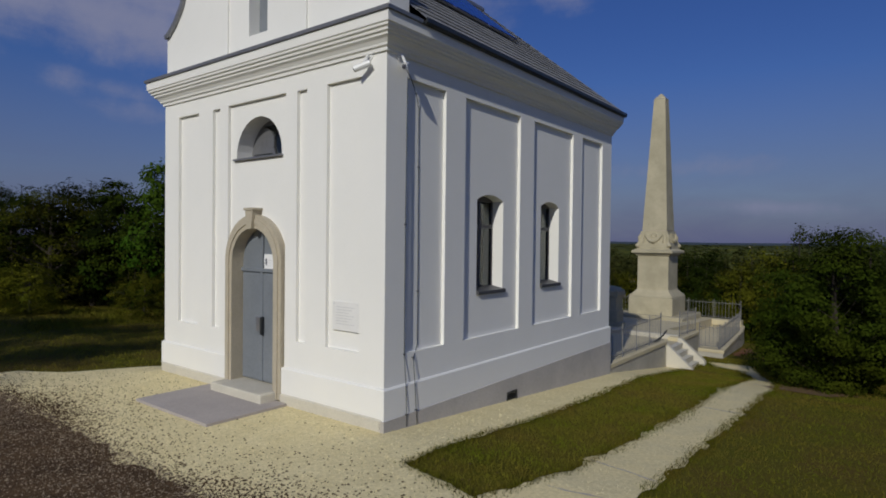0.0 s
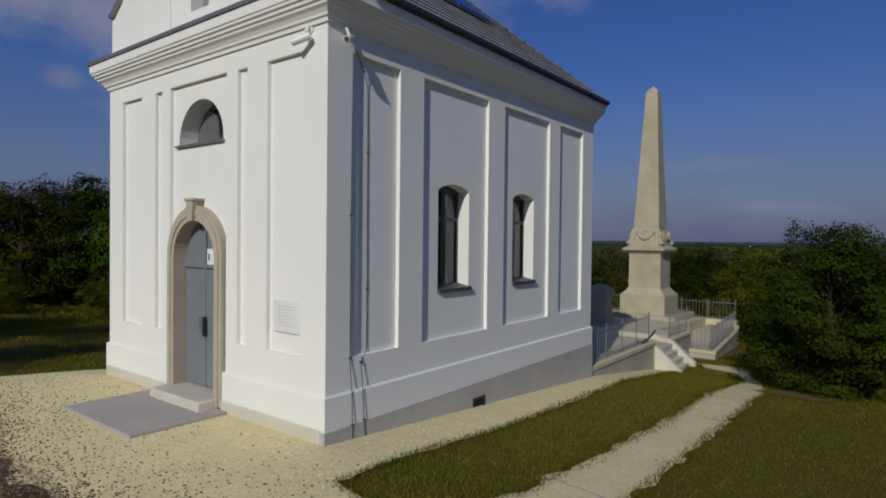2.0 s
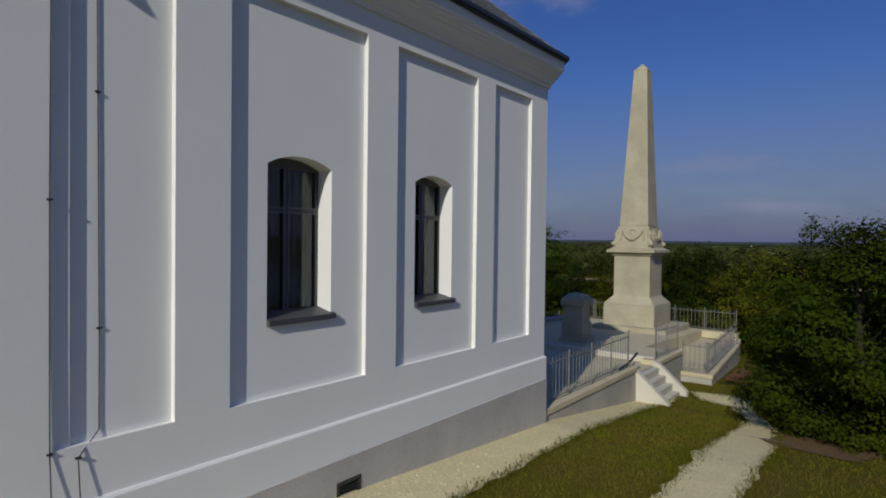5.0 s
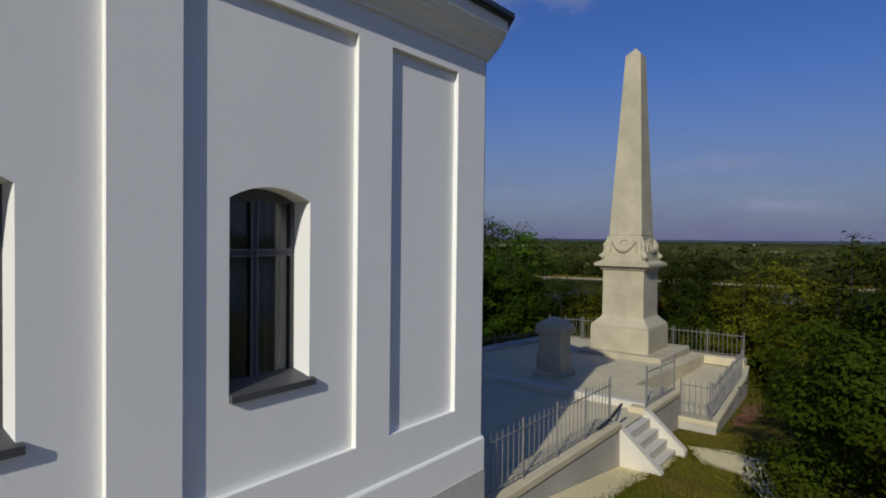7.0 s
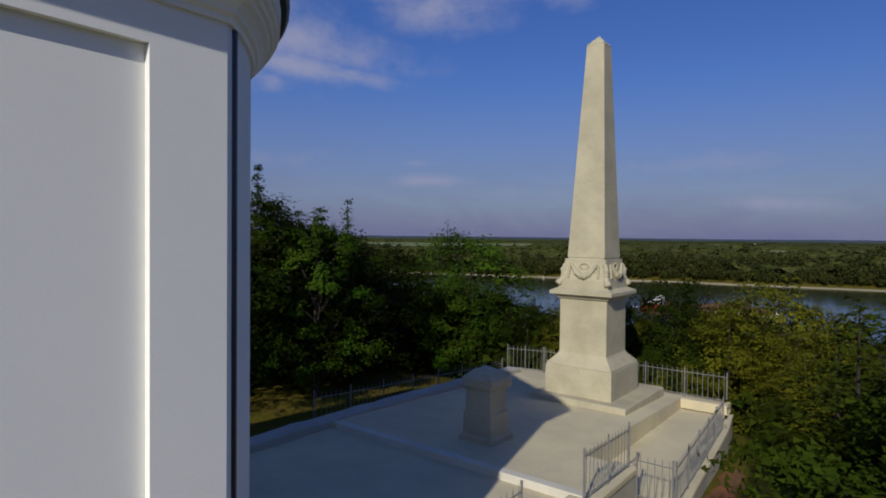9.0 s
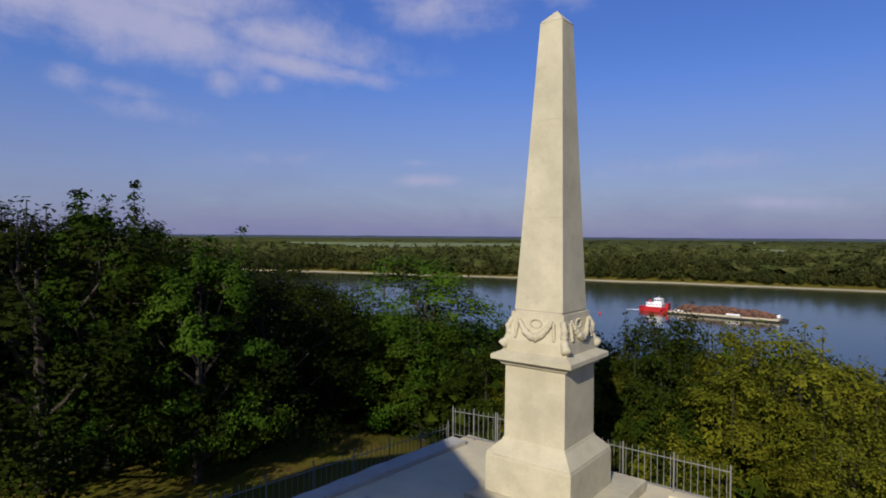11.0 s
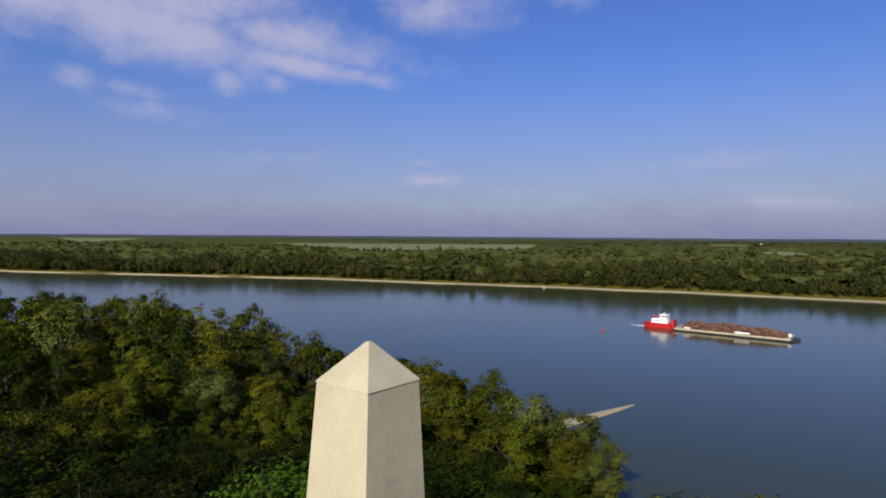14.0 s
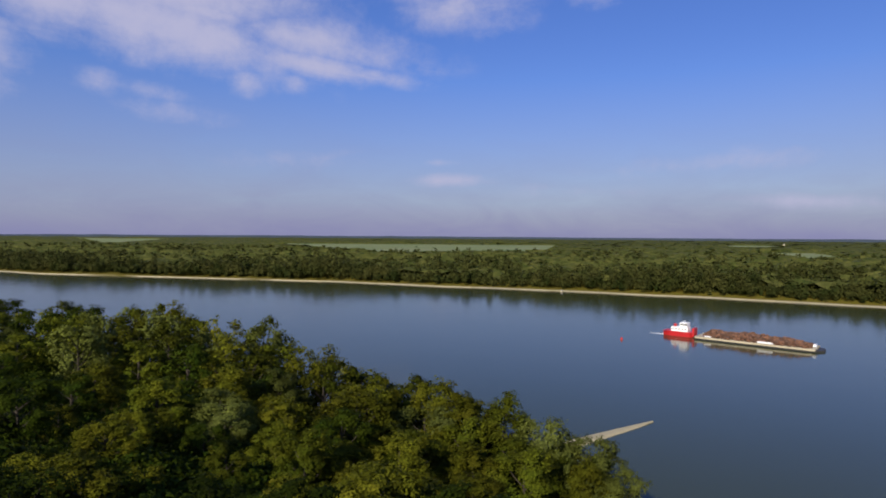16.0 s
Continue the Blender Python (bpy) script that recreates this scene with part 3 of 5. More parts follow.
part("cornice_flashing", sweep([PLAN[-1], PLAN[0], PLAN[1], (EAST, FRONT + 0.35)], [(-0.05, 4.595), (0.235, 4.595), (0.24, 4.635), (-0.05, 4.77)], closed=False), FLASHING, chapel, "grey sheet metal cover on the cornice")

# gable with curved shoulders and a rounded head
shoulder = [(2.45, 4.60), (2.45, 5.33), (2.36, 5.35), (2.15, 5.50), (1.95, 5.72), (1.80, 6.0), (1.70, 6.35), (1.65, 6.70), (1.50, 6.74), (1.45, 6.80), (1.42, 7.0), (1.25, 7.35), (0.95, 7.62), (0.55, 7.80), (0.0, 7.86)]
right_side = [(CX + u, v) for u, v in shoulder]
left_side = [(CX - u, v) for u, v in shoulder[-2::-1]]
niche = arch(CX - 0.21, CX + 0.21, 4.93, 5.9, 0.2, 10)
part("gable", plate(right_side + left_side, [niche], lambda u, v, w: (u, FRONT + 0.03 + w, v), 0.34), PLASTER, chapel, "white curved gable")
for s in (-1, 1):
    part("gable_strip", box(CX + s * 0.69 - 0.0, CX + s * 1.05 + 0.0, FRONT + 0.0, FRONT + 0.05, 4.72, 6.6, 0.006) if s > 0 else box(CX - 1.05, CX - 0.69, FRONT, FRONT + 0.05, 4.72, 6.6, 0.006), PLASTER, chapel)
coping = bmesh.new()
edge = [(CX + u, v) for u, v in shoulder[1:]] + [(CX - u, v) for u, v in shoulder[-2:0:-1]]
rows = []
for i, (u, v) in enumerate(edge):
    a, b = Vector(edge[max(i - 1, 0)]), Vector(edge[min(i + 1, len(edge) - 1)])
    d = (b - a).normalized()
    nrm = Vector((d.y, -d.x))
    rows.append([coping.verts.new((u + nrm.x * o, y, v + nrm.y * o)) for o, y in ((-0.01, FRONT - 0.02), (0.045, FRONT - 0.03), (0.045, FRONT + 0.42), (-0.01, FRONT + 0.41))])
for a, b in zip(rows, rows[1:]):
    for k in range(4):
        coping.faces.new((a[k], a[(k + 1) % 4], b[(k + 1) % 4], b[k]))
part("coping", coping, FLASHING, chapel, "dark sheet metal coping")
part("niche_pane", box(CX - 0.215, CX + 0.215, FRONT + 0.20, FRONT + 0.22, 4.90, 6.12), DOOR_GREY, chapel, "blue grey panel in the gable niche")

# roof: two slopes, rounded at the rear, with a gutter edge
RIDGE_Z, RIDGE_END, EAVE_Z, OVER = 6.95, 10.35, 4.66, 0.25
eave = [(EAST + OVER, FRONT + 0.38)] + [(EAST + OVER, REAR + 0.1)] + apse_arc(OVER)[1:-1] + [(WEST - OVER, REAR + 0.1)] + [(WEST - OVER, FRONT + 0.38)]
roof = bmesh.new()
low, high = [], []
for x, y in eave:
    low.append(roof.verts.new((x, y, EAVE_Z)))
tops = {}
for x, y in eave:
    ty = round(min(y, RIDGE_END), 3)
    if ty not in tops:
        tops[ty] = roof.verts.new((CX, ty, RIDGE_Z))
    high.append(tops[ty])
for k in range(len(low) - 1):
    quad = [low[k], low[k + 1], high[k + 1], high[k]]
    if quad[2] == quad[3]:
        quad = quad[:3]
    roof.faces.new(quad)
under = [roof.verts.new((v.co.x, v.co.y, EAVE_Z - 0.05)) for v in low]
for k in range(len(low) - 1):
    roof.faces.new((under[k], under[k + 1], low[k + 1], low[k]))
part("roof", roof, ROOFING, chapel, "dark grey shingled roof with a rounded rear end")
part("gutter", sweep(eave, [(-0.20, 4.595), (0.0, 4.595), (0.02, 4.615), (0.02, 4.665), (0.008, 4.665), (0.0, 4.63), (-0.20, 4.62)], closed=False), STEEL, chapel, "dark metal eave gutter")
part("ridge_cap", tube([(CX, FRONT + 0.38, RIDGE_Z), (CX, RIDGE_END, RIDGE_Z)], 0.07, 8), FLASHING, chapel)
# courses on the east slope
slope_up = Vector((CX - (EAST + OVER), 0, RIDGE_Z - EAVE_Z)).normalized()
slope_out = Vector((RIDGE_Z - EAVE_Z, 0, (EAST + OVER) - CX)).normalized()
for k in range(1, 16):
    a = Vector((EAST + OVER, 0, EAVE_Z)) + slope_up * (k * 0.22) + slope_out * 0.008
    far = REAR - 0.25 - k * 0.055
    part("roof_course", tube([(a.x, FRONT + 0.4, a.z), (a.x, far, a.z)], 0.012, 4), ROOFING, chapel)

part("downpipe", tube([(EAST - 0.09, REAR + 0.085, -0.62), (EAST - 0.09, REAR + 0.085, 4.30)], 0.034, 10), STEEL, chapel, "dark metal downpipe at the rear corner")
# solar panels on the east slope
for k in range(4):
    panel = thing("solar_panel", (EAST - 1.2, 5.9 + k * 0.95, 6.0), "blue solar panel lying on the chapel roof", "solar panel", "solar panels on the roof")
    y0, y1 = 5.42 + k * 0.95, 6.35 + k * 0.95
    for nm, mat, lift, inset in (("frame", FLASHING, 0.06, 0.0), ("cell_panel", SOLAR, 0.075, 0.03)):
        bm = bmesh.new()
        s0, s1 = 1.52 + inset, 3.05 - inset
        pts = []
        for h in (lift - 0.03, lift):
            for s, y in ((s0, y0 + inset), (s1, y0 + inset), (s1, y1 - inset), (s0, y1 - inset)):
                p = Vector((EAST + OVER, y, EAVE_Z)) + slope_up * s + slope_out * h
                pts.append(bm.verts.new(p))
        bm.faces.new(pts[:4]), bm.faces.new(pts[4:])
        for i in range(4):
            bm.faces.new((pts[i], pts[(i + 1) % 4], pts[4 + (i + 1) % 4], pts[4 + i]))
        part(nm, bm, mat, panel)

# door
ring_out = arch(CX - DOOR_OUT, CX + DOOR_OUT, 0.0, DOOR_SPRING, DOOR_OUT + 0.02, 24)
ring_in = arch(CX - DOOR_HALF + 0.012, CX + DOOR_HALF - 0.012, 0.0, DOOR_SPRING, DOOR_HALF - 0.012, 24)
frame_outline = [ring_in[0]] + [ring_out[0]] + ring_out[:1:-1] + [ring_out[1]] + [ring_in[1]] + ring_in[2:]
door_frame = part("door_surround", plate(frame_outline, [], lambda u, v, w: front_at(u, v, -0.05 + w), 0.30), SURROUND, chapel, "sandstone door surround with a round arch")
ring_mid_out = arch(CX - 0.585, CX + 0.585, 0.0, DOOR_SPRING, 0.60, 24)
ring_mid_in = arch(CX - 0.535, CX + 0.535, 0.0, DOOR_SPRING, 0.54, 24)
part("moulding", plate([ring_mid_in[0], ring_mid_out[0]] + ring_mid_out[:1:-1] + [ring_mid_out[1], ring_mid_in[1]] + ring_mid_in[2:], [], lambda u, v, w: front_at(u, v, -0.065 + w), 0.02), SURROUND, door_frame)
key = bmesh.new()
for y in (FRONT - 0.10, FRONT + 0.05):
    for u, v in ((-0.055, 2.25), (0.055, 2.25), (0.085, 2.50), (-0.085, 2.50)):
        key.verts.new((CX + u, y, v))
key.verts.ensure_lookup_table()
kv = key.verts
for f in ((0, 1, 2, 3), (7, 6, 5, 4), (0, 4, 5, 1), (1, 5, 6, 2), (2, 6, 7, 3), (3, 7, 4, 0)):
    key.faces.new([kv[i] for i in f])
part("keystone", key, SURROUND, door_frame)
part("keystone_cap", box(CX - 0.11, CX + 0.11, FRONT - 0.115, FRONT + 0.05, 2.50, 2.535, 0.006), SURROUND, door_frame)
leaf_shape = arch(CX - DOOR_HALF, CX + DOOR_HALF, 0.12, DOOR_SPRING, DOOR_HALF, 20)
door = part("door", plate(leaf_shape, [], lambda u, v, w: front_at(u, v, 0.14 + w), 0.05), DOOR_GREY, chapel, "blue grey double door with an arched fanlight panel")
for a, b in ((CX - 0.47, CX - 0.012), (CX + 0.012, CX + 0.47)):
    part("leaf_panel", box(a + 0.01, b - 0.01, FRONT + 0.122, FRONT + 0.145, 0.14, 1.63, 0.006), DOOR_GREY, door)
part("transom", box(CX - 0.485, CX + 0.485, FRONT + 0.105, FRONT + 0.145, 1.65, 1.70, 0.006), DOOR_GREY, door)
part("mullion", box(CX - 0.028, CX + 0.028, FRONT + 0.108, FRONT + 0.145, 0.13, 2.2, 0.006), DOOR_GREY, door)
lock = part("lock_plate", box(CX - 0.10, CX - 0.01, FRONT + 0.095, FRONT + 0.130, 0.82, 1.02, 0.006), FLASHING, door, "steel lock plate")
part("handle", box(CX + 0.03, CX + 0.065, FRONT + 0.060, FRONT + 0.110, 0.78, 1.03, 0.01), STEEL, door, "dark upright door handle")
notice = part("notice", box(CX + 0.06, CX + 0.27, FRONT + 0.112, FRONT + 0.121, 1.67, 1.90), PAPER, door, "white paper notice")
part("print_bar", box(CX + 0.09, CX + 0.12, FRONT + 0.109, FRONT + 0.112, 1.75, 1.84), INK, notice)
for k in range(3):
    part("print_bar", box(CX + 0.145, CX + 0.235 - 0.02 * k, FRONT + 0.109, FRONT + 0.112, 1.81 - 0.035 * k, 1.822 - 0.035 * k), PALE_INK, notice)
step = thing("door_step", (CX, FRONT - 0.15, -0.05), "worn pale stone step before the chapel door", "step")
part("slab", box(CX - 0.60, CX + 0.56, FRONT - 0.30, FRONT + 0.20, -0.10, 0.10, 0.02), STEP_STONE, step)
pad = thing("concrete_pad", (-7.05, 4.2, -0.05), "square grey concrete pad in the gravel before the door", "paving")
part("slab", box(-7.92, -6.22, 3.68, 4.80, -0.15, -0.012, 0.006), PAD, pad)

# lunette window
lun = part("lunette_window", plate(lunette_hole, [arch(CX - 0.46, CX - 0.03, 3.29, 3.33, 0.39, 10), arch(CX + 0.03, CX + 0.46, 3.29, 3.33, 0.39, 10)], lambda u, v, w: front_at(u, v, 0.30 + w), 0.05), FLASHING, chapel, "half round window with a grey frame")
part("pane", plate(arch(CX - 0.5, CX + 0.5, 3.27, 3.30, 0.5, 14), [], lambda u, v, w: front_at(u, v, 0.325 + w), 0.006), GLASS, lun)
part("sill", box(CX - 0.55, CX + 0.55, FRONT + 0.0, FRONT + 0.33, 3.215, 3.243, 0.004), FLASHING, lun)


# side windows
def side_window(u0, u1, v0, spring, top):
    frame_x = EAST - 0.23
    hole = arch(u0, u1, v0, spring, top - spring, 10)
    mid, bar = (u0 + u1) / 2 - 0.02, v0 + (spring - v0) * 0.715
    t = 0.035
    gaps = [rect(u0 + t, mid - t / 2, v0 + t, bar - t / 2), rect(mid + t / 2, u1 - t, v0 + t, bar - t / 2),
            rect(u0 + t, mid - t / 2, bar + t / 2, spring - 0.01), rect(mid + t / 2, u1 - t, bar + t / 2, spring - 0.01)]
    win = part("window", plate(hole, gaps, lambda u, v, w: (frame_x - w, u, v), 0.05), FRAME_DARK, chapel, "dark framed window with a cross bar")
    for a, b, c, d in ((u0 + t, mid - t / 2, v0 + t, bar - t / 2), (mid + t / 2, u1 - t, v0 + t, bar - t / 2), (u0 + t, mid - t / 2, bar + t / 2, spring - 0.01), (mid + t / 2, u1 - t, bar + t / 2, spring - 0.01)):
        p = part("pane", box(frame_x - 0.028, frame_x - 0.022, a - 0.005, b + 0.005, c - 0.005, d + 0.005), GLASS, win)
    for a, b, c, d in ((mid - 0.026, mid - 0.018, v0 + t, spring), (mid + 0.018, mid + 0.026, v0 + t, spring), (u0 + t, u1 - t, bar - 0.026, bar - 0.018), (u0 + t, u1 - t, bar + 0.018, bar + 0.026)):
        part("glazing_bar", box(frame_x - 0.004, frame_x + 0.010, a, b, c, d), BAR_GREY, win, "thin grey glazing bar")
    sill = bmesh.new()
    prof = [(EAST - 0.008, v0 - 0.042), (EAST - 0.008, v0 + 0.004), (frame_x - 0.01, v0 + 0.055), (frame_x - 0.01, v0 - 0.03), (EAST - RECESS, v0 - 0.042)]
    ends = [[sill.verts.new((x, y, z)) for x, z in prof] for y in (u0 - 0.0, u1 + 0.03)]
    for k in range(5):
        sill.faces.new((ends[0][k], ends[0][(k + 1) % 5], ends[1][(k + 1) % 5], ends[1][k]))
    sill.faces.new(ends[0]), sill.faces.new(ends[1][::-1])
    part("sill", sill, FRAME_DARK, win, "dark sheet metal sill")
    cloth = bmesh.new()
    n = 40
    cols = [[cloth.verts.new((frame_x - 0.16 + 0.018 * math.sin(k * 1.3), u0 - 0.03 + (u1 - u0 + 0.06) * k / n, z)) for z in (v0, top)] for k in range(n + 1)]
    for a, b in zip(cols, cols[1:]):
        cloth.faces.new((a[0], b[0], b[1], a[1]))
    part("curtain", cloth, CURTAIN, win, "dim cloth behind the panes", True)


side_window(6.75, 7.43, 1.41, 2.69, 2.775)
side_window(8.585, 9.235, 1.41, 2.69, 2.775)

# plaque with illegible lines
plaque = thing("wall_plaque", (-5.2, FRONT + RECESS, 1.02), "clear acrylic plaque with faint illegible lines on the white wall", "plaque")
part("sheet", box(-5.445, -4.985, FRONT + 0.018, FRONT + 0.024, 1.02, 1.37, 0.002), ACRYLIC, plaque)
for u in (-5.42, -5.01):
    for v in (1.045, 1.345):
        part("standoff", tube([(u, FRONT + RECESS, v), (u, FRONT + 0.012, v)], 0.010, 10), WHITE_PLASTIC, plaque)
for k in range(7):
    part("line_bar", box(-5.38, -5.06 - 0.05 * (k % 3), FRONT + 0.0155, FRONT + 0.0175, 1.30 - k * 0.034, 1.31 - k * 0.034), PALE_INK, plaque)


# small cameras under the cornice
def wall_camera(at, way, label, mat=WHITE_PLASTIC):
    at, way = Vector(at), Vector(way)
    c = thing("security_camera", at, label, "security camera", "security cameras under the cornice")
    side = Vector((-way.y, way.x, 0)).normalized()
    part("bracket", tube([at, at + way * 0.05, at + way * 0.10 + Vector((0, 0, -0.10))], 0.017, 8), mat, c)
    head = at + way * 0.10 + Vector((0, 0, -0.12))
    aim = (way * 0.5 - side * 0.8 + Vector((0, 0, -0.35))).normalized()
    part("body", tube([head - aim * 0.08, head + aim * 0.12], 0.037, 10), mat, c)
    part("lens", tube([head + aim * 0.12, head + aim * 0.128], 0.027, 10), INK, c, "black lens")
    part("mount_plate", tube([at, at + way * 0.012], 0.045, 12), mat, c)


wall_camera((-4.82, FRONT, 4.21), (0, -1, 0), "white security camera on the front wall")
wall_camera((EAST, 5.06, 4.22), (1, 0, 0), "white security camera on the side wall")
box_alarm = thing("alarm_box", (WEST - 0.0, FRONT + 0.1, 4.1), "small white alarm sounder with a red lens under the cornice", "alarm box")
part("case", box(WEST - 0.07, WEST + 0.0, FRONT + 0.03, FRONT + 0.16, 4.05, 4.22, 0.012), WHITE_PLASTIC, box_alarm)
part("lens", box(WEST - 0.072, WEST - 0.01, FRONT + 0.04, FRONT + 0.15, 4.0, 4.05, 0.01), RED_PLASTIC, box_alarm)


# cables down the side wall
def cable(points, radius, label):
    c = thing("cable", points[-1], label, "cable", "cables on the side wall")
    part("wire", tube(points, radius, 6), STEEL, c)
    for p in points[2:-1:2]:
        part("clip", box(p[0] - 0.012, p[0] + 0.008, p[1] - 0.016, p[1] + 0.016, p[2] - 0.006, p[2] + 0.006), STEEL, c)


inner = EAST - RECESS + 0.007
cable([(EAST + 0.02, 5.10, 4.16), (EAST + 0.02, 5.24, 4.02), (EAST - 0.01, 5.38, 3.86), (inner, 5.47, 3.70), (inner, 5.475, 3.0), (inner, 5.48, 2.2), (inner, 5.485, 1.5), (inner, 5.485, 0.85), (EAST + 0.02, 5.34, 0.72), (EAST + 0.042, 5.345, 0.45), (EAST + 0.056, 5.36, 0.10), (EAST + 0.056, 5.38, -0.08)], 0.0042, "thin dark conductor cable with a slack bend")
cable([(EAST + 0.006, 5.20, 4.02), (EAST + 0.006, 5.195, 3.2), (EAST + 0.006, 5.19, 2.3), (EAST + 0.006, 5.19, 1.4), (EAST + 0.008, 5.19, 0.78), (EAST + 0.040, 5.19, 0.42), (EAST + 0.055, 5.19, 0.08), (EAST + 0.055, 5.19, -0.06)], 0.004, "thin dark cable running down beside the panel")

# ---- terrace ----
FLOOR_LOW, FLOOR_HIGH, FLOOR_ANNEX, RISE_Y = -0.56, -0.46, -1.0, 16.8
TX = -4.62


def slab_poly(outline, z0, z1):
    return plate(outline, [], lambda u, v, w: (u, v, z0 + w), z1 - z0)


structure("terrace_floor", slab_poly([(TX - 0.02, REAR - 0.2), (TX - 0.02, RISE_Y), (-9.93, RISE_Y), (-9.93, REAR - 0.2)], -1.4, FLOOR_LOW), PAVING, "pale concrete floor of the lower terrace", "terrace")
def high_z(y):
    """The upper floor falls a little towards the river."""
    return float(np.interp(y, [RISE_Y, 24.2], [FLOOR_HIGH, -0.76]))


structure("terrace_floor", plate([(TX - 0.02, RISE_Y), (TX - 0.02, 18.4), (-5.5, 18.4), (-5.5, 24.13), (-9.93, 24.13), (-9.93, RISE_Y)], [], lambda u, v, w: (u, v, high_z(v) if w else -2.2), 1.0), PAVING, "pale concrete floor round the obelisk", "terrace")
structure("curb", box(-9.6, TX - 0.12, RISE_Y - 0.03, RISE_Y + 0.14, FLOOR_LOW - 0.05, FLOOR_HIGH + 0.02, 0.012), STEP_STONE, "pale stone edging between the terrace levels", "curb")
COPING_TOP, BEYOND_TOP, ANNEX_TOP, REAR_TOP = -0.35, -0.46, -0.95, -0.75


def wall_profile(top):
    return [(-0.02, -2.9), (0.09, -2.9), (0.05, top - 0.09), (-0.02, top - 0.09)]


def coping_profile(top):
    return [(-0.32, top - 0.22), (-0.32, top - 0.015), (-0.30, top), (0.06, top), (0.075, top - 0.015), (0.075, top - 0.09), (0.04, top - 0.10)]



structure("retaining_wall", sweep([(TX, REAR + 0.07), (TX, 15.2)], wall_profile(COPING_TOP), closed=False), WALL_RENDER, "grey rendered retaining wall below the fence", "wall")
structure("coping_stone", sweep([(TX, REAR + 0.07), (TX, 15.2)], coping_profile(COPING_TOP), closed=False), PAVING, "pale coping on the retaining wall", "coping")
structure("retaining_wall", sweep([(TX, 16.55), (TX, 18.3)], wall_profile(BEYOND_TOP), closed=False), WALL_RENDER, "grey rendered retaining wall beyond the steps", "wall")
structure("retaining_wall", sweep([(TX - 0.1, 18.26), (-3.94, 18.26), (-4.3, 22.75), (-4.5, 24.15)], wall_profile(ANNEX_TOP), closed=False), WALL_RENDER, "grey rendered wall of the lower annex", "wall")
structure("coping_stone", sweep([(TX + 0.06, 18.26), (-3.94, 18.26), (-4.3, 22.75), (-4.5, 24.15)], coping_profile(ANNEX_TOP), closed=False), PAVING, "pale coping on the annex wall", "coping")
structure("terrace_floor", slab_poly([(-5.56, 18.3), (-3.98, 18.3), (-4.33, 22.73), (-4.53, 24.1), (-5.56, 24.1)], -2.3, FLOOR_ANNEX), PAVING, "pale concrete floor of the lower annex", "terrace")
structure("retaining_wall", sweep([(-4.5, 24.15), (-9.95, 24.15), (-9.95, REAR)], wall_profile(REAR_TOP), closed=False), WALL_RENDER, "grey rendered retaining wall round the obelisk", "wall")
structure("coping_stone", sweep([(TX, 16.55), (TX, 18.3)], coping_profile(BEYOND_TOP), closed=False), PAVING, "pale coping beyond the steps", "coping")
structure("coping_stone", sweep([(-4.5, 24.15), (-10.1, 24.15)], coping_profile(REAR_TOP), closed=False), PAVING, "pale coping round the obelisk terrace", "coping")
# rough parapet on the far side
para = bmesh.new()
prev = None
for k in range(41):
    y = REAR + 0.3 + k * (23.6 - REAR - 0.3) / 40
    top = float(np.interp(y, [12, 18, 23.6], [-0.38, -0.44, -0.62])) + 0.05 * noise.noise((y * 1.4, 3, 0)) + 0.02 * noise.noise((y * 6, 7, 0))
    ring = [para.verts.new(p) for p in ((-10.15, y, -2.0), (-9.72, y, -2.0), (-9.74, y, top - 0.01), (-10.1, y, top))]
    if prev:
        for i in range(4):
            para.faces.new((prev[i], prev[(i + 1) % 4], ring[(i + 1) % 4], ring[i]))
    else:
        para.faces.new(ring[::-1])
    prev = ring
para.faces.new(prev)
structure("parapet", para, WALL_RENDER, "rough topped low parapet of grey stone", "parapet")
slab = thing("stone_slab", (-7.6, 13.4, FLOOR_LOW), "flat pale slab lying on the terrace behind the chapel", "slab")
part("slab", slab_poly([(-8.2, 12.9), (-7.0, 12.8), (-6.65, 14.5), (-7.9, 14.75)], FLOOR_LOW - 0.01, FLOOR_LOW + 0.09), PAVING, slab)

# steps between cheek walls
stairs = thing("stone_steps", (-4.2, 15.9, -0.9), "four pale stone steps between cheek walls up to the terrace", "steps")
for k in range(4):
    z1 = FLOOR_LOW - 0.145 * k
    part("tread", box(TX - 0.05, TX + 0.12 + 0.14 * k, 15.34, 16.42, z1 - 0.5, z1, 0.01), STEP_STONE, stairs)
for y0, y1 in ((15.20, 15.36), (16.40, 16.56)):
    bm = bmesh.new()
    prof = [(TX - 0.02, -1.7), (TX - 0.02, -0.45), (TX + 0.06, -0.45), (TX + 0.68, -0.99), (TX + 0.68, -1.7)]
    ends = [[bm.verts.new((x, y, z)) for x, z in prof] for y in (y0, y1)]
    for k in range(5):
        bm.faces.new((ends[0][k], ends[0][(k + 1) % 5], ends[1][(k + 1) % 5], ends[1][k]))
    bm.faces.new(ends[0]), bm.faces.new(ends[1][::-1])
    bmesh.ops.bevel(bm, geom=bm.edges[:], offset=0.012, segments=2, affect="EDGES")
    part("cheek_wall", bm, STEP_STONE, stairs)


# ---- fences ----
def unit_bar(name, radius, height, sides, spike, mat):
    bm = tube([(0, 0, 0), (0, 0, height)] + ([(0, 0, height + spike)] if spike else []), [radius, radius] + ([0.002] if spike else []), sides)
    return finish(bm, name, mat)


PICKET = unit_bar("picket", 0.0060, 0.60, 5, 0.06, RAIL_PAINT)
POST = unit_bar("post", 0.0145, 0.72, 8, 0.0, RAIL_PAINT)


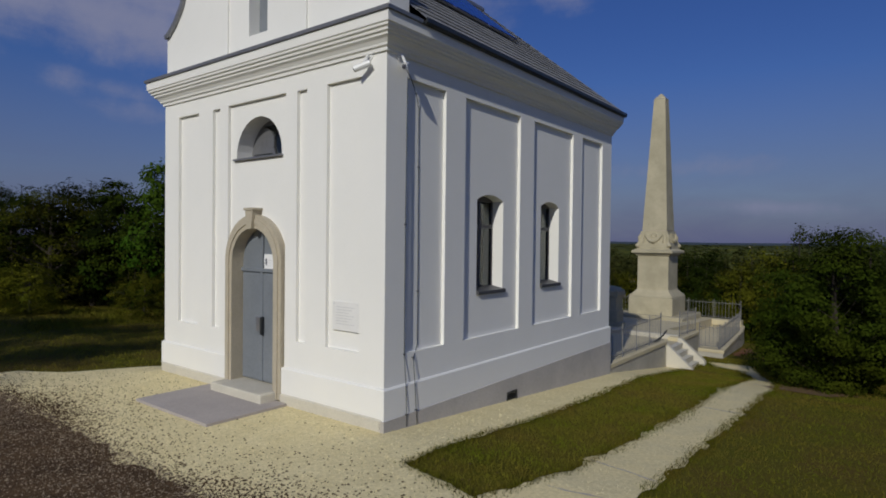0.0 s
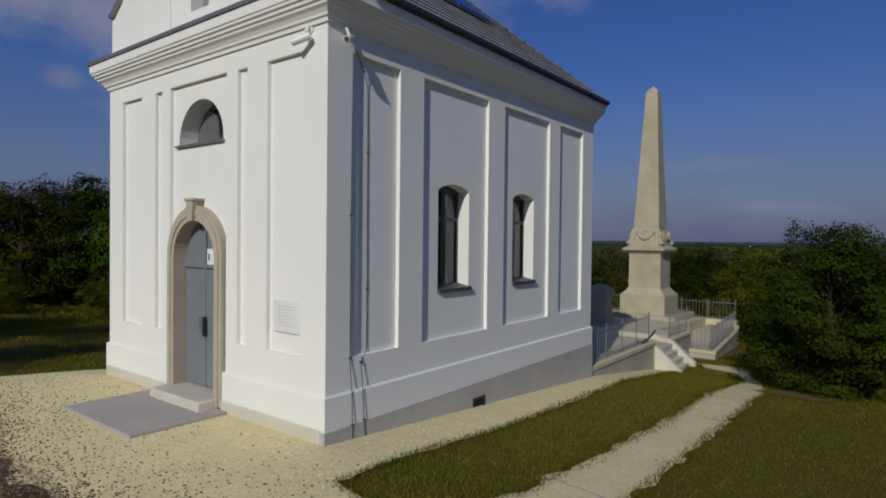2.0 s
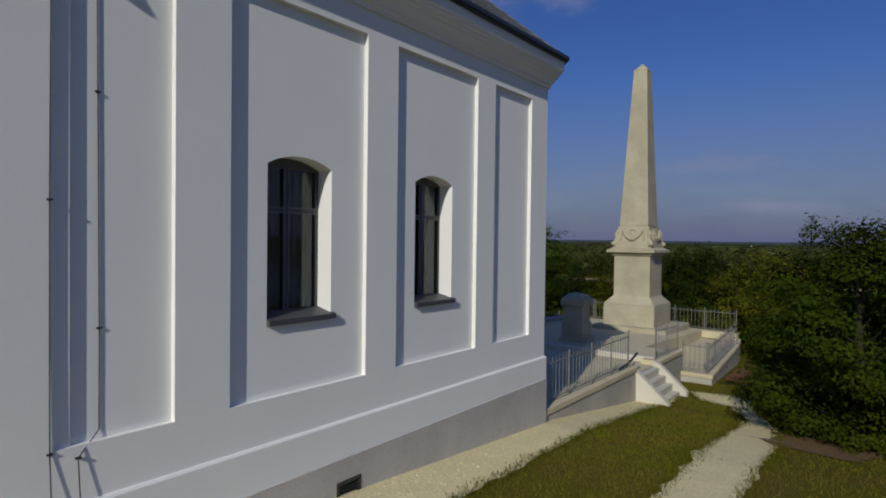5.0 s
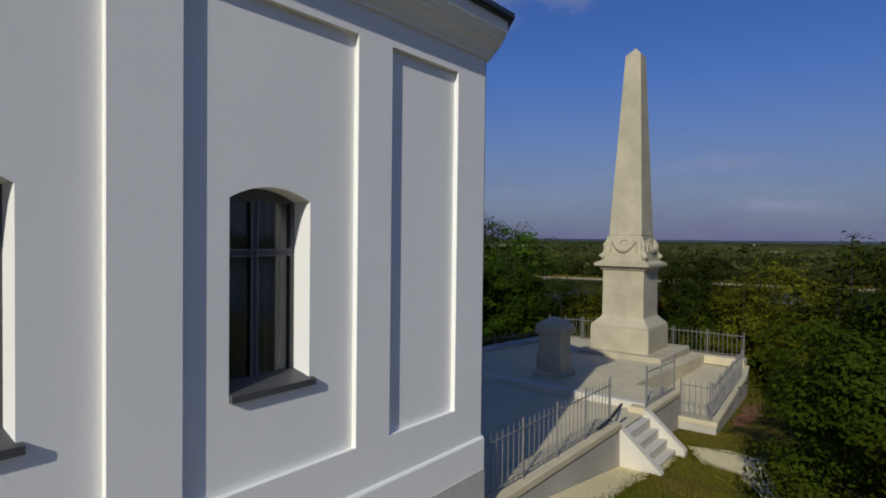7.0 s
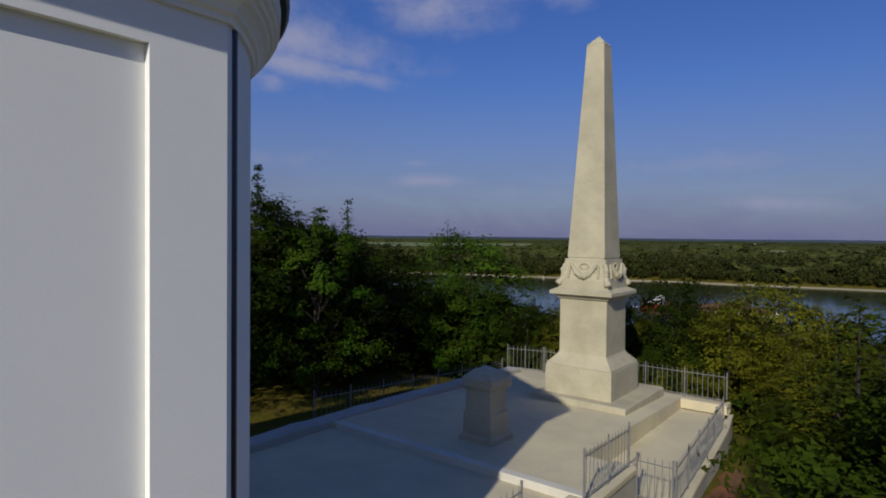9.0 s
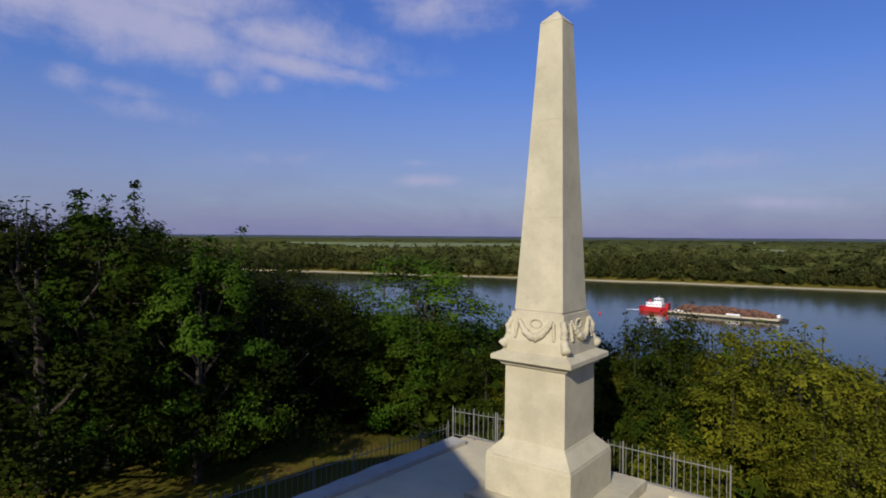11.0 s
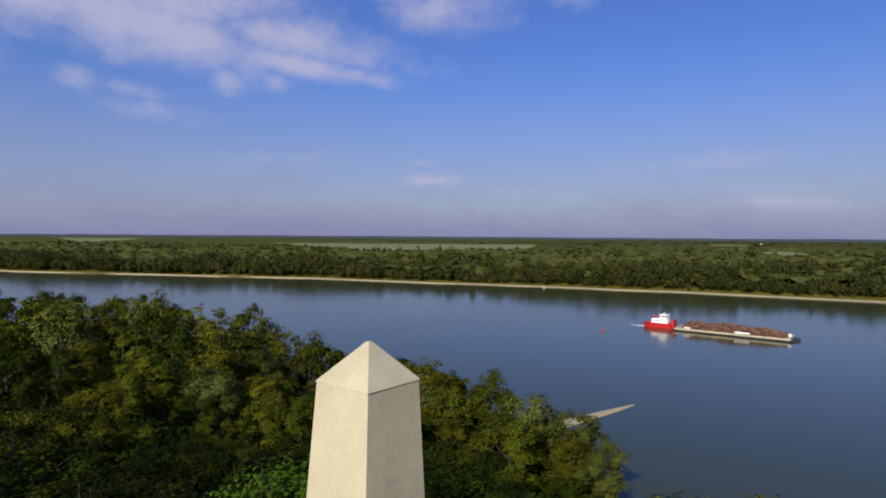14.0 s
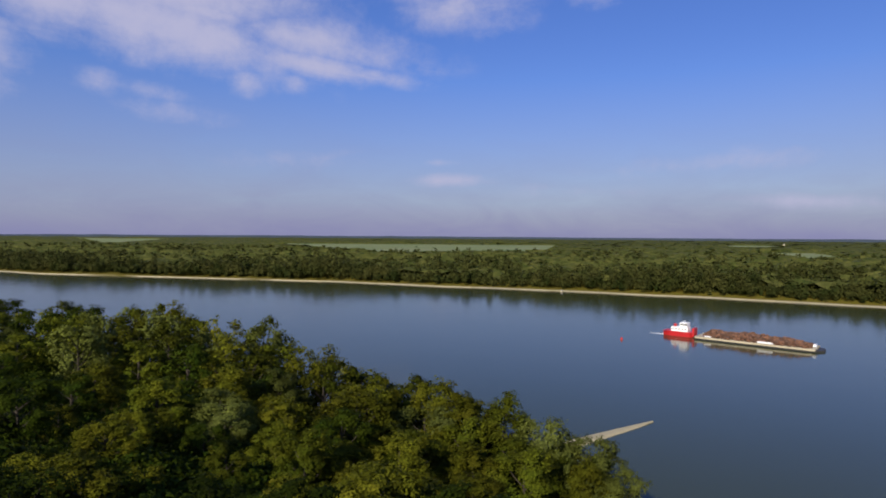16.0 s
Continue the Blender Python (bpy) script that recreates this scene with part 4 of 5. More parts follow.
def fence(a, b, base_a, base_b, label, posts=4, gap=0.115, high=1.0):
    """A run of railing between two points: posts, two rails and pickets."""
    a3, b3 = Vector((*a, base_a)), Vector((*b, base_b))
    f = thing("fence", a3, label, "fence", "terrace railings")
    length = (b3 - a3).length
    for h in (0.07, 0.60 * high):
        part("rail", tube([a3 + Vector((0, 0, h)), b3 + Vector((0, 0, h))], 0.0095, 6), RAIL_PAINT, f)
    def stand(name, me, t, lift):
        ob = new(name, me)
        ob.parent = f
        ob.matrix_parent_inverse = Matrix.Translation(-a3)
        ob.matrix_basis = Matrix.Translation(a3.lerp(b3, t) + Vector((0, 0, lift))) @ Matrix.Diagonal((1, 1, high, 1))
    for k in range(posts):
        stand("post", POST, k / (posts - 1), 0)
    n = int(length / gap)
    for k in range(n):
        stand("picket", PICKET, (k + 0.5) / n, 0.045)
    return f


RAIL_X = TX - 0.03
first = fence((RAIL_X, 11.55), (RAIL_X, 15.0), COPING_TOP, COPING_TOP, "grey metal picket railing on the wall beside the chapel", 5)
part("brace", tube([(RAIL_X, 14.55, COPING_TOP + 0.05), (RAIL_X, 15.05, COPING_TOP + 0.09), (RAIL_X + 0.02, 15.42, COPING_TOP + 0.22)], 0.022, 6), STEEL, first, "dark slanting end brace")
fence((RAIL_X, 16.6), (RAIL_X, 18.2), BEYOND_TOP + 0.02, BEYOND_TOP - 0.03, "grey metal picket railing beyond the steps", 3)
fence((RAIL_X + 0.12, 18.22), (-4.0, 18.22), ANNEX_TOP + 0.02, ANNEX_TOP + 0.02, "short grey metal railing across the wall corner", 2, 0.1)
fence((-3.98, 18.30), (-4.34, 22.75), ANNEX_TOP, ANNEX_TOP - 0.06, "grey metal picket railing along the outer wall", 6)
fence((-4.55, 24.03), (-9.2, 24.03), REAR_TOP, REAR_TOP, "grey metal picket railing behind the obelisk", 6)
fence((-9.25, 24.03), (-10.35, 23.95), REAR_TOP, REAR_TOP - 0.04, "short grey metal railing meeting the parapet", 3)
fence((-10.75, 24.3), (-10.75, 17.2), ground_z(0, 24.3), ground_z(0, 17.2), "grey metal picket railing on the lawn below the parapet", 8, 0.13, 1.4)

# ---- obelisk ----
OX, OY = -7.09, 22.38
DROP = -0.225
obelisk = thing("obelisk", (OX, OY, FLOOR_HIGH), "tall pale limestone obelisk on a pedestal with carved garlands", "monument")
part("foundation_step", loft([(OX + 0.10, 22.50)] + [(1.12, 1.22, -1.0), (1.12, 1.22, -0.54), (1.09, 1.19, -0.515)]), LIMESTONE, obelisk)
part("base_block", loft([(OX, OY), (0.79, 0.80, -0.53), (0.785, 0.795, 0.09), (0.77, 0.78, 0.115)]), LIMESTONE, obelisk)
part("base_slope", loft([(OX, OY), (0.78, 0.79, 0.125), (0.77, 0.78, 0.150), (0.59, 0.59, 0.345), (0.57, 0.57, 0.385)]), LIMESTONE, obelisk)
part("pedestal", loft([(OX, OY), (0.56, 0.56, 0.60 + DROP), (0.555, 0.555, 1.83 + DROP), (0.60, 0.60, 1.86 + DROP), (0.60, 0.60, 1.895 + DROP)]), LIMESTONE, obelisk)
part("ledge", loft([(OX, OY), (0.615, 0.615, 1.87 + DROP), (0.62, 0.62, 1.905 + DROP), (0.65, 0.65, 1.908 + DROP), (0.68, 0.68, 1.945 + DROP), (0.735, 0.735, 1.95 + DROP), (0.742, 0.742, 1.96 + DROP), (0.742, 0.742, 2.03 + DROP), (0.575, 0.575, 2.11 + DROP)]), LIMESTONE, obelisk)
frieze = part("frieze", loft([(OX, OY), (0.585, 0.585, 2.09 + DROP), (0.58, 0.58, 2.28 + DROP), (0.55, 0.55, 2.40 + DROP), (0.515, 0.515, 2.53 + DROP), (0.49, 0.49, 2.66 + DROP), (0.485, 0.485, 2.755 + DROP)]), LIMESTONE, obelisk, "flaring block with carved garlands")
part("joint", loft([(OX, OY), (0.430, 0.430, 2.745 + DROP), (0.430, 0.430, 2.79 + DROP)]), SURROUND, obelisk)
SHAFT_LOW, SHAFT_TOP, SHAFT_Z0, SHAFT_Z1 = 0.447, 0.207, 2.785 + DROP, 7.70 + DROP


def settle(bm):
    """The old shaft leans a little towards the river."""
    for v in bm.verts:
        rise = v.co.z - SHAFT_Z0
        v.co.y += 0.021 * rise
        v.co.z = SHAFT_Z0 + rise * 0.993
    return bm


cuts = [z + DROP for z in (2.785, 4.35, 6.0, 7.70)]
for z0, z1 in zip(cuts, cuts[1:]):
    def half(z):
        return SHAFT_LOW + (SHAFT_TOP - SHAFT_LOW) * (z - SHAFT_Z0) / (SHAFT_Z1 - SHAFT_Z0)
    bm = loft([(OX, OY), (half(z0), half(z0), z0), (half(z1), half(z1), z1)])
    bmesh.ops.bevel(bm, geom=bm.edges[:], offset=0.003, segments=1, affect="EDGES")
    part("shaft_block", settle(bm), LIMESTONE, obelisk)
part("pyramid_tip", settle(loft([(OX, OY), (0.212, 0.212, 7.70 + DROP), (0.202, 0.202, 7.714 + DROP), (0.012, 0.012, 7.925 + DROP)])), LIMESTONE, obelisk)
for turn in range(4):
    m = Matrix.Translation((OX, OY, DROP)) @ Matrix.Rotation(math.pi / 2 * turn, 4, "Z")
    # local: face towards -y; swag of leaves hung between two tassels, and a wreath
    bm = bmesh.new()
    rng = random.Random(5 + turn)
    for k in range(27):
        s = -1 + 2 * k / 26
        z = 2.64 - 0.27 * (1 - s * s)
        y = -0.515 - 0.075 * (2.72 - z) / 0.4 - 0.012
        r = 0.034 + 0.045 * (1 - s * s) + rng.uniform(-0.006, 0.006)
        bmesh.ops.create_icosphere(bm, subdivisions=1, radius=r, matrix=m @ Matrix.LocRotScale((s * 0.30, y, z), Euler((rng.random(), rng.random(), rng.random())), (1.1, 0.75, 1)))
    for s in (-1, 1):
        for k in range(7):
            z = 2.60 - k * 0.042
            y = -0.50 - 0.075 * (2.72 - z) / 0.4 - 0.01
            bmesh.ops.create_icosphere(bm, subdivisions=1, radius=0.045 - 0.002 * abs(k - 3), matrix=m @ Matrix.LocRotScale((s * (0.335 + 0.004 * k), y, z), Euler((rng.random(), 0, 0)), (0.8, 0.7, 1.0)))
    part("garland", bm, LIMESTONE, frieze, "carved stone garland", True)
    bm = bmesh.new()
    for k in range(12):
        a = 2 * math.pi * k / 12
        bmesh.ops.create_icosphere(bm, subdivisions=1, radius=0.024, matrix=m @ Matrix.LocRotScale((0.10 * math.cos(a), -0.518, 2.59 + 0.07 * math.sin(a)), None, (1, 0.7, 1)))
    part("wreath", bm, LIMESTONE, frieze, "carved stone wreath", True)
    # scrolled leaf on the corner
    curl = []
    for k in range(19):
        z = 2.64 - 0.026 * k
        out = 0.455 + 0.115 * (2.66 - z) / 0.45 + 0.03 * math.sin(k * 0.4)
        curl.append(m @ Vector((out, -out, z)))
    bm = tube(curl, [0.045 + 0.002 * k + 0.008 * math.sin(k * 1.6) for k in range(19)], 10)
    part("corner_scroll", bm, LIMESTONE, frieze, "carved stone corner scroll", True)

# pillar in the chapel's shade
PX, PY = -7.12, 18.0
pillar = thing("stone_pillar", (PX, PY, high_z(PY)), "short square stone pillar with a worn cap in the chapel's shade", "pillar")
low_z = high_z(PY) - 0.02
part("foot", loft([(PX, PY), (0.34, 0.34, low_z), (0.335, 0.335, low_z + 0.10), (0.30, 0.30, low_z + 0.14)]), LIMESTONE, pillar)
part("shaft", loft([(PX, PY), (0.285, 0.285, low_z + 0.12), (0.28, 0.28, -0.02), (0.255, 0.255, 0.0), (0.25, 0.25, 0.40)]), LIMESTONE, pillar)
cap = loft([(PX, PY), (0.27, 0.27, 0.38), (0.31, 0.31, 0.43), (0.31, 0.31, 0.58), (0.24, 0.24, 0.66), (0.13, 0.13, 0.72)])
bmesh.ops.subdivide_edges(cap, edges=cap.edges[:], cuts=3, use_grid_fill=True)
for v in cap.verts:
    v.co += Vector((noise.noise(v.co * 5), noise.noise(v.co * 5 + Vector((9, 0, 0))), noise.noise(v.co * 6 + Vector((0, 9, 0))))) * 0.035
part("cap", cap, LIMESTONE, pillar, "weathered stone cap")


# ---- plants ----
def leaf_cloud(centres, radii, ways, count, size, rng, flat=0.8):
    """Leaves as small blades gathered round twig ends, mostly turned outwards and up."""
    centres, radii = np.array(centres), np.array(radii)
    weights = radii ** 2
    pick = rng.choice(len(centres), size=count, p=weights / weights.sum())
    off = rng.normal(size=(count, 3)) * 0.46
    off[:, 2] *= 0.62
    mid = centres[pick] + off * radii[pick][:, None]
    facing = off * 0.6 + np.array(ways)[pick] * 0.95 + rng.normal(scale=0.28, size=(count, 3))
    facing[:, 2] += 0.30
    axis = np.cross(facing, rng.normal(size=(count, 3)))
    axis /= np.linalg.norm(axis, axis=1)[:, None]
    other = np.cross(facing, axis)
    other /= np.linalg.norm(other, axis=1)[:, None]
    length = size * rng.uniform(0.65, 1.35, count)[:, None]
    width = length * flat * 0.5
    verts = np.stack([mid - axis * length * 0.45 - other * width, mid - axis * length * 0.3 + other * width, mid + axis * length * 0.6], 1).reshape(-1, 3)
    faces = np.arange(3 * count).reshape(-1, 3)
    return verts, faces


def make_tree(seed, mat, leaves, leaf_size, slim=0.40, label="", trunk_share=0.25, name="tree", sprigs=0, lobes=16, tuft=0.055, open_crown=0.0):
    """A tree one metre high: tapered trunk, limbs into the lobes of the crown, and leaves in tufts round each lobe; scaled when it is set out."""
    rng = np.random.default_rng(seed)
    t = thing(name, (0, 0, 0), label, name)
    bm = bmesh.new()
    lean = rng.normal(scale=0.03, size=2)
    top = Vector((lean[0], lean[1], 0.8))
    tube([(0, 0, -0.04), (lean[0] * 0.3, lean[1] * 0.3, 0.25), (lean[0] * 0.7, lean[1] * 0.7, 0.55), top], [0.024, 0.018, 0.012, 0.004], 6, bm)
    centres, radii, ways = [], [], []
    half = (0.93 - trunk_share) / 2
    middle = Vector((lean[0], lean[1], trunk_share + half))
    for k in range(lobes):
        up = 1 - 2 * (k + 0.5) / lobes
        a = 2.4 * k + rng.uniform(-0.5, 0.5)
        out = (1 - up * up) ** 0.36 * rng.uniform(0.50, 0.92) * (1.0 - 0.25 * max(0.0, -up))
        r = rng.uniform(0.11, 0.20) * (slim / 0.4) ** 0.6
        grow = 1.0 + 0.16 * math.sin(2 * a + seed)
        hub = Vector((slim * out * grow * math.cos(a) * 0.85 + lean[0], slim * out * grow * math.sin(a) * 0.85 + lean[1], trunk_share + half + up * half * rng.uniform(0.74, 0.90)))
        root = Vector((lean[0] * 0.5, lean[1] * 0.5, max(0.08, hub.z - 0.24)))
        tube([root, root.lerp(hub, 0.5) + Vector((0, 0, -0.02)), hub], [c * (0.35 if name == "bush" else 1.0) for c in (0.009, 0.006, 0.003)], 4, bm)
        away = hub - middle
        away = away.normalized() if away.length > 1e-4 else Vector((0, 0, 1))
        for j in range(int(13 * (1 - open_crown)) + 3):
            d = Vector(rng.normal(size=3)).normalized() + away * 0.75 + Vector((0, 0, 0.3))
            d.normalize()
            tip = hub + d * r * rng.uniform(0.62, 1.12)
            tip.z -= open_crown * 0.05 * rng.random()
            centres.append(tuple(tip)), radii.append(tuft * rng.uniform(0.6, 1.35)), ways.append(tuple(d))
            if j % 4 == 0 and open_crown:
                tube([hub, tip], [0.003, 0.001], 3, bm)
        centres.append(tuple(hub)), radii.append(r * (0.8 - open_crown)), ways.append((0, 0, 0.5))
    for k in range(sprigs):
        a, rr = rng.uniform(0, 6.28), rng.uniform(0, slim * 0.5)
        tip = Vector((rr * math.cos(a), rr * math.sin(a), rng.uniform(0.94, 1.05)))
        tube([tip - Vector((0, 0, 0.2)), tip], [0.004, 0.001], 4, bm)
        for z in (0.0, 0.045, 0.09, 0.13):
            centres.append((tip.x, tip.y, tip.z - z)), radii.append(0.028 + 0.12 * z), ways.append((math.cos(a) * 0.4, math.sin(a) * 0.4, 0.6))
    part("trunk", bm, BARK, t, "brown trunk with limbs")
    v, f = leaf_cloud(centres, radii, ways, leaves, leaf_size, rng)
    part("crown", from_arrays("crown", v, f, mat), None, t, "leafy uneven crown")
    return t


TREE_LABELS = ["broad dark green deciduous tree on the river slope", "olive green deciduous tree on the river slope", "fresh green young tree on the river slope"]
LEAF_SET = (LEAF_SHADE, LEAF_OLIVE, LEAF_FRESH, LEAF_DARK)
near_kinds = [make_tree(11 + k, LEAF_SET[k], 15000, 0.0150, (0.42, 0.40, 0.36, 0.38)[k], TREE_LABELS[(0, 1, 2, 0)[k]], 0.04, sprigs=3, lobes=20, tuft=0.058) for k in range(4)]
locust = make_tree(17, LEAF_FRESH, 22000, 0.0155, 0.36, "fresh green locust tree with drooping sprays", 0.06, sprigs=5, lobes=21, tuft=0.046, open_crown=0.4)
FAR_LEAVES, FAR_SLIM, FAR_LOBES = (LEAF_OLIVE, LEAF_SLOPE, LEAF_DARK, LEAF_SILVER, LEAF_SLOPE), (0.42, 0.38, 0.36, 0.44, 0.36), (13, 15, 12, 16, 11)
FAR_LABELS = (TREE_LABELS[1], TREE_LABELS[2], TREE_LABELS[0], "silvery green willow on the river slope", TREE_LABELS[1])
far_kinds = [make_tree(31 + k, FAR_LEAVES[k], 13000, 0.0250, FAR_SLIM[k], FAR_LABELS[k], 0.10, lobes=FAR_LOBES[k], tuft=0.060) for k in range(5)]
thin_kinds = [make_tree(41 + k, FAR_LEAVES[k], 4500, 0.036, FAR_SLIM[k], FAR_LABELS[k], 0.10, lobes=FAR_LOBES[k], tuft=0.066) for k in range(5)]
BUSH_LABELS = ("dense olive green bush on the slope", "dense dark green bush")
bush_kinds = [make_tree(51 + k, (LEAF_OLIVE, LEAF_DARK)[k], 17000, 0.0185, 0.50, BUSH_LABELS[k], -0.06, "bush", 4, 22, 0.062) for k in range(2)]
fine_kinds = [make_tree(61 + k, (LEAF_OLIVE, LEAF_BUSH)[k], 42000, 0.0150, 0.44, BUSH_LABELS[k], -0.06, "bush", 9, 28, 0.066) for k in range(2)]
thicket_kinds = [make_tree(71 + k, (LEAF_OLIVE, LEAF_DARK)[k], 4200, 0.034, 0.50, BUSH_LABELS[k], -0.06, "bush", 0, 16, 0.075) for k in range(2)]
mid_kinds = [make_tree(81 + k, LEAF_SET[k], 11000, 0.0215, (0.42, 0.40, 0.36, 0.38)[k], TREE_LABELS[(0, 1, 2, 0)[k]], 0.06, sprigs=0, lobes=17, tuft=0.060) for k in range(4)]
placed = set()


def put(kind, x, y, height, turn, wide=1.0, base=None, group="trees on the slope"):
    z = ground_z(x, y) if base is None else base
    m = Matrix.Translation((x, y, z)) @ Matrix.Rotation(turn, 4, "Z") @ Matrix.Diagonal((height * wide, height * wide, height, 1))
    if kind.name in placed:
        ob = copy_thing(kind, m @ Matrix.Diagonal((*[1 / c for c in kind.scale], 1)))
    else:
        placed.add(kind.name)
        kind.matrix_basis = m
        ob = kind
    tagged(ob, "", "", group)
    return ob


# height of the crowns' tops over the slope: (x, y, top)
TOPS = [(-15.5, 18, 4.3), (-14.2, 27.3, 2.0), (-24.8, 33.2, 1.6), (-21, 25, 3.6), (-23.5, 31.6, 2.1), (-22.6, 35.4, 1.4), (-19.2, 38, -0.2), (-53, 34, 1.8), (-51, 40, -1.4), (-40, 50, -4.6), (-35, 39, -1.8), (-29, 28, 2.3),
        (-96, 48, -0.3), (-106, 65, -2.2), (-69, 60, -4.8), (-60, 64, -6.0), (-54, 77, -7.4), (-47, 83, -10.0), (-33.5, 80, -10.6), (-30, 77, -12.0), (-36, 71, -9.0), (-4.3, 28.2, 0.0), (-8.8, 30, 0.5), (-9, 40, -0.5), (-4.3, 38, -0.8), (-12, 47, -4.0), (-20, 45, -4.2), (-28, 60, -9), (-14, 60, -13.5),
        (1, 38, -3.0), (4, 28, -1.9), (-22, 68, -18.5), (-12, 70, -19.5), (-25, 76, -19.5), (-4, 60, -17), (-130, 40, 0.5), (-30, 15, 5.0)]


def tops_z(x, y):
    w = [(1 / ((x - a) ** 2 + (y - b) ** 2 + 4) ** 1.5, c) for a, b, c in TOPS]
    return sum(k * c for k, c in w) / sum(k for k, _ in w)


rng = random.Random(4)
spots = []
tries = 0
while tries < 9000 and len(spots) < 380:
    tries += 1
    x, y = rng.uniform(-150, 8), rng.uniform(25.8, 84)
    if x > -30 and rng.random() < 0.3:
        y = rng.uniform(25.8, 45)
    if y > near_bank(x) - 3:
        continue
    dist = math.hypot(x + 6, y - 22)
    gap = 2.1 + 0.053 * dist
    if any((x - a) ** 2 + (y - b) ** 2 < gap * gap for a, b in spots):
        continue
    top = tops_z(x, y) + rng.choice((-3.2, -2.4, -1.5, -0.8, -0.3, 0.0)) * (1.0 if dist > 26 else 0.5)
    height = (top - ground_z(x, y)) / 1.06
    if height < 1.2:
        continue
    spots.append((x, y))
    if height < 3.6:
        put(thicket_kinds[rng.randrange(2)], x, y, height, rng.uniform(0, 6.3), 1.25, group="bushes on the slope")
    elif dist < 30:
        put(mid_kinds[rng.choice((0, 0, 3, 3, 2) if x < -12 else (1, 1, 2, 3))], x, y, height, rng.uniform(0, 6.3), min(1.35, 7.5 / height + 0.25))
    else:
        put((far_kinds if dist < 78 else thin_kinds)[rng.choice((0, 0, 1, 2, 3, 4))], x, y, height, rng.uniform(0, 6.3), min(1.35, 11.0 / height) * rng.uniform(0.8, 1.15))

# low scrub under the trees
def slope_scrub(count, seed):
    r = np.random.default_rng(seed)
    x, y = r.uniform(-140, 4, count), r.uniform(26, 84, count)
    near = r.random(count) < 0.45
    x[near], y[near] = r.uniform(-50, 2, near.sum()), r.uniform(26, 60, near.sum())
    bank = np.array([near_bank(a) for a in x])
    ok = (y < bank - 3) & ((x > -60) | (y > 30))
    x, y = x[ok], y[ok]
    z = np.array([ground_z(a, b) + 0.35 + 1.5 * max(0.0, 0.4 + noise.noise((a * 0.35, b * 0.35, 8))) for a, b in zip(x, y)])
    per = 26
    n = len(x) * per
    own = np.repeat(np.arange(len(x)), per)
    off = r.normal(size=(n, 3)) * np.array([0.55, 0.55, 0.36])
    mid = np.stack([x, y, z], 1)[own] + off
    facing = off + r.normal(scale=0.4, size=(n, 3)) + np.array([0, 0, 0.5])
    axis = np.cross(facing, r.normal(size=(n, 3)))
    axis /= np.linalg.norm(axis, axis=1)[:, None]
    other = np.cross(facing, axis)
    other /= np.linalg.norm(other, axis=1)[:, None]
    length = 0.34 * r.uniform(0.6, 1.3, n)[:, None]
    verts = np.stack([mid - axis * length * 0.45 - other * length * 0.4, mid - axis * length * 0.3 + other * length * 0.4, mid + axis * length * 0.6], 1).reshape(-1, 3)
    return from_arrays("scrub", verts, np.arange(3 * n).reshape(-1, 3), LEAF_DARK)


structure("scrub", slope_scrub(9000, 44), None, "dark green scrub under the trees of the slope", "scrub", "stuff")

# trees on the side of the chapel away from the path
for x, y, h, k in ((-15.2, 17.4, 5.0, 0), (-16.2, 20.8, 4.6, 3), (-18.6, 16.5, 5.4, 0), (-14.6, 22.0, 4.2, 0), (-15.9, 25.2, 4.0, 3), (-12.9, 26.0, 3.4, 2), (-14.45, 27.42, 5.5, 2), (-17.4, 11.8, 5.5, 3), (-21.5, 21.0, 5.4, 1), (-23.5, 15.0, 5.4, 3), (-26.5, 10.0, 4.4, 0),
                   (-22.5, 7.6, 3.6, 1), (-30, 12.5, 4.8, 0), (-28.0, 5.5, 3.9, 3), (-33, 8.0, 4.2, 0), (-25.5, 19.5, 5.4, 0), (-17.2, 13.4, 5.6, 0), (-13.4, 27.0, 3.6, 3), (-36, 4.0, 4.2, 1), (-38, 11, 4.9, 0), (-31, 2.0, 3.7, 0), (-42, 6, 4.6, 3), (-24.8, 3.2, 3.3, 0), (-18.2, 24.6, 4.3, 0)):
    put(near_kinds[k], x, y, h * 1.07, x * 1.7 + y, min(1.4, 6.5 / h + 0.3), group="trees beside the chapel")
for x, y, h, turn in ((-13.6, 19.6, 5.0, 1.9), (-15.4, 18.6, 5.9, 3.0)):
    put(locust, x, y, h, turn, 0.95, group="trees beside the chapel")
for x, y, h, k in ((-19.8, 6.2, 1.5, 0), (-21.5, 4.8, 1.6, 0), (-17.6, 8.4, 1.4, 0), (-24, 3.4, 1.7, 1), (-18.2, 10.2, 1.9, 0), (-27, 2.2, 1.7, 0)):
    put(bush_kinds[k], x, y, h, x + y, 1.3, group="bushes beside the chapel")
for x, y, h, wide, k in ((-19.3, 10.6, 5.5, 0.85, 2), (-21.0, 9.6, 4.5, 1.05, 3), (-22.6, 9.0, 4.1, 1.1, 0), (-24.6, 7.2, 3.9, 1.1, 3), (-20.2, 12.4, 4.9, 1.0, 0)):
    put(mid_kinds[k], x, y, h, x + 2 * y, wide, group="trees beside the chapel")
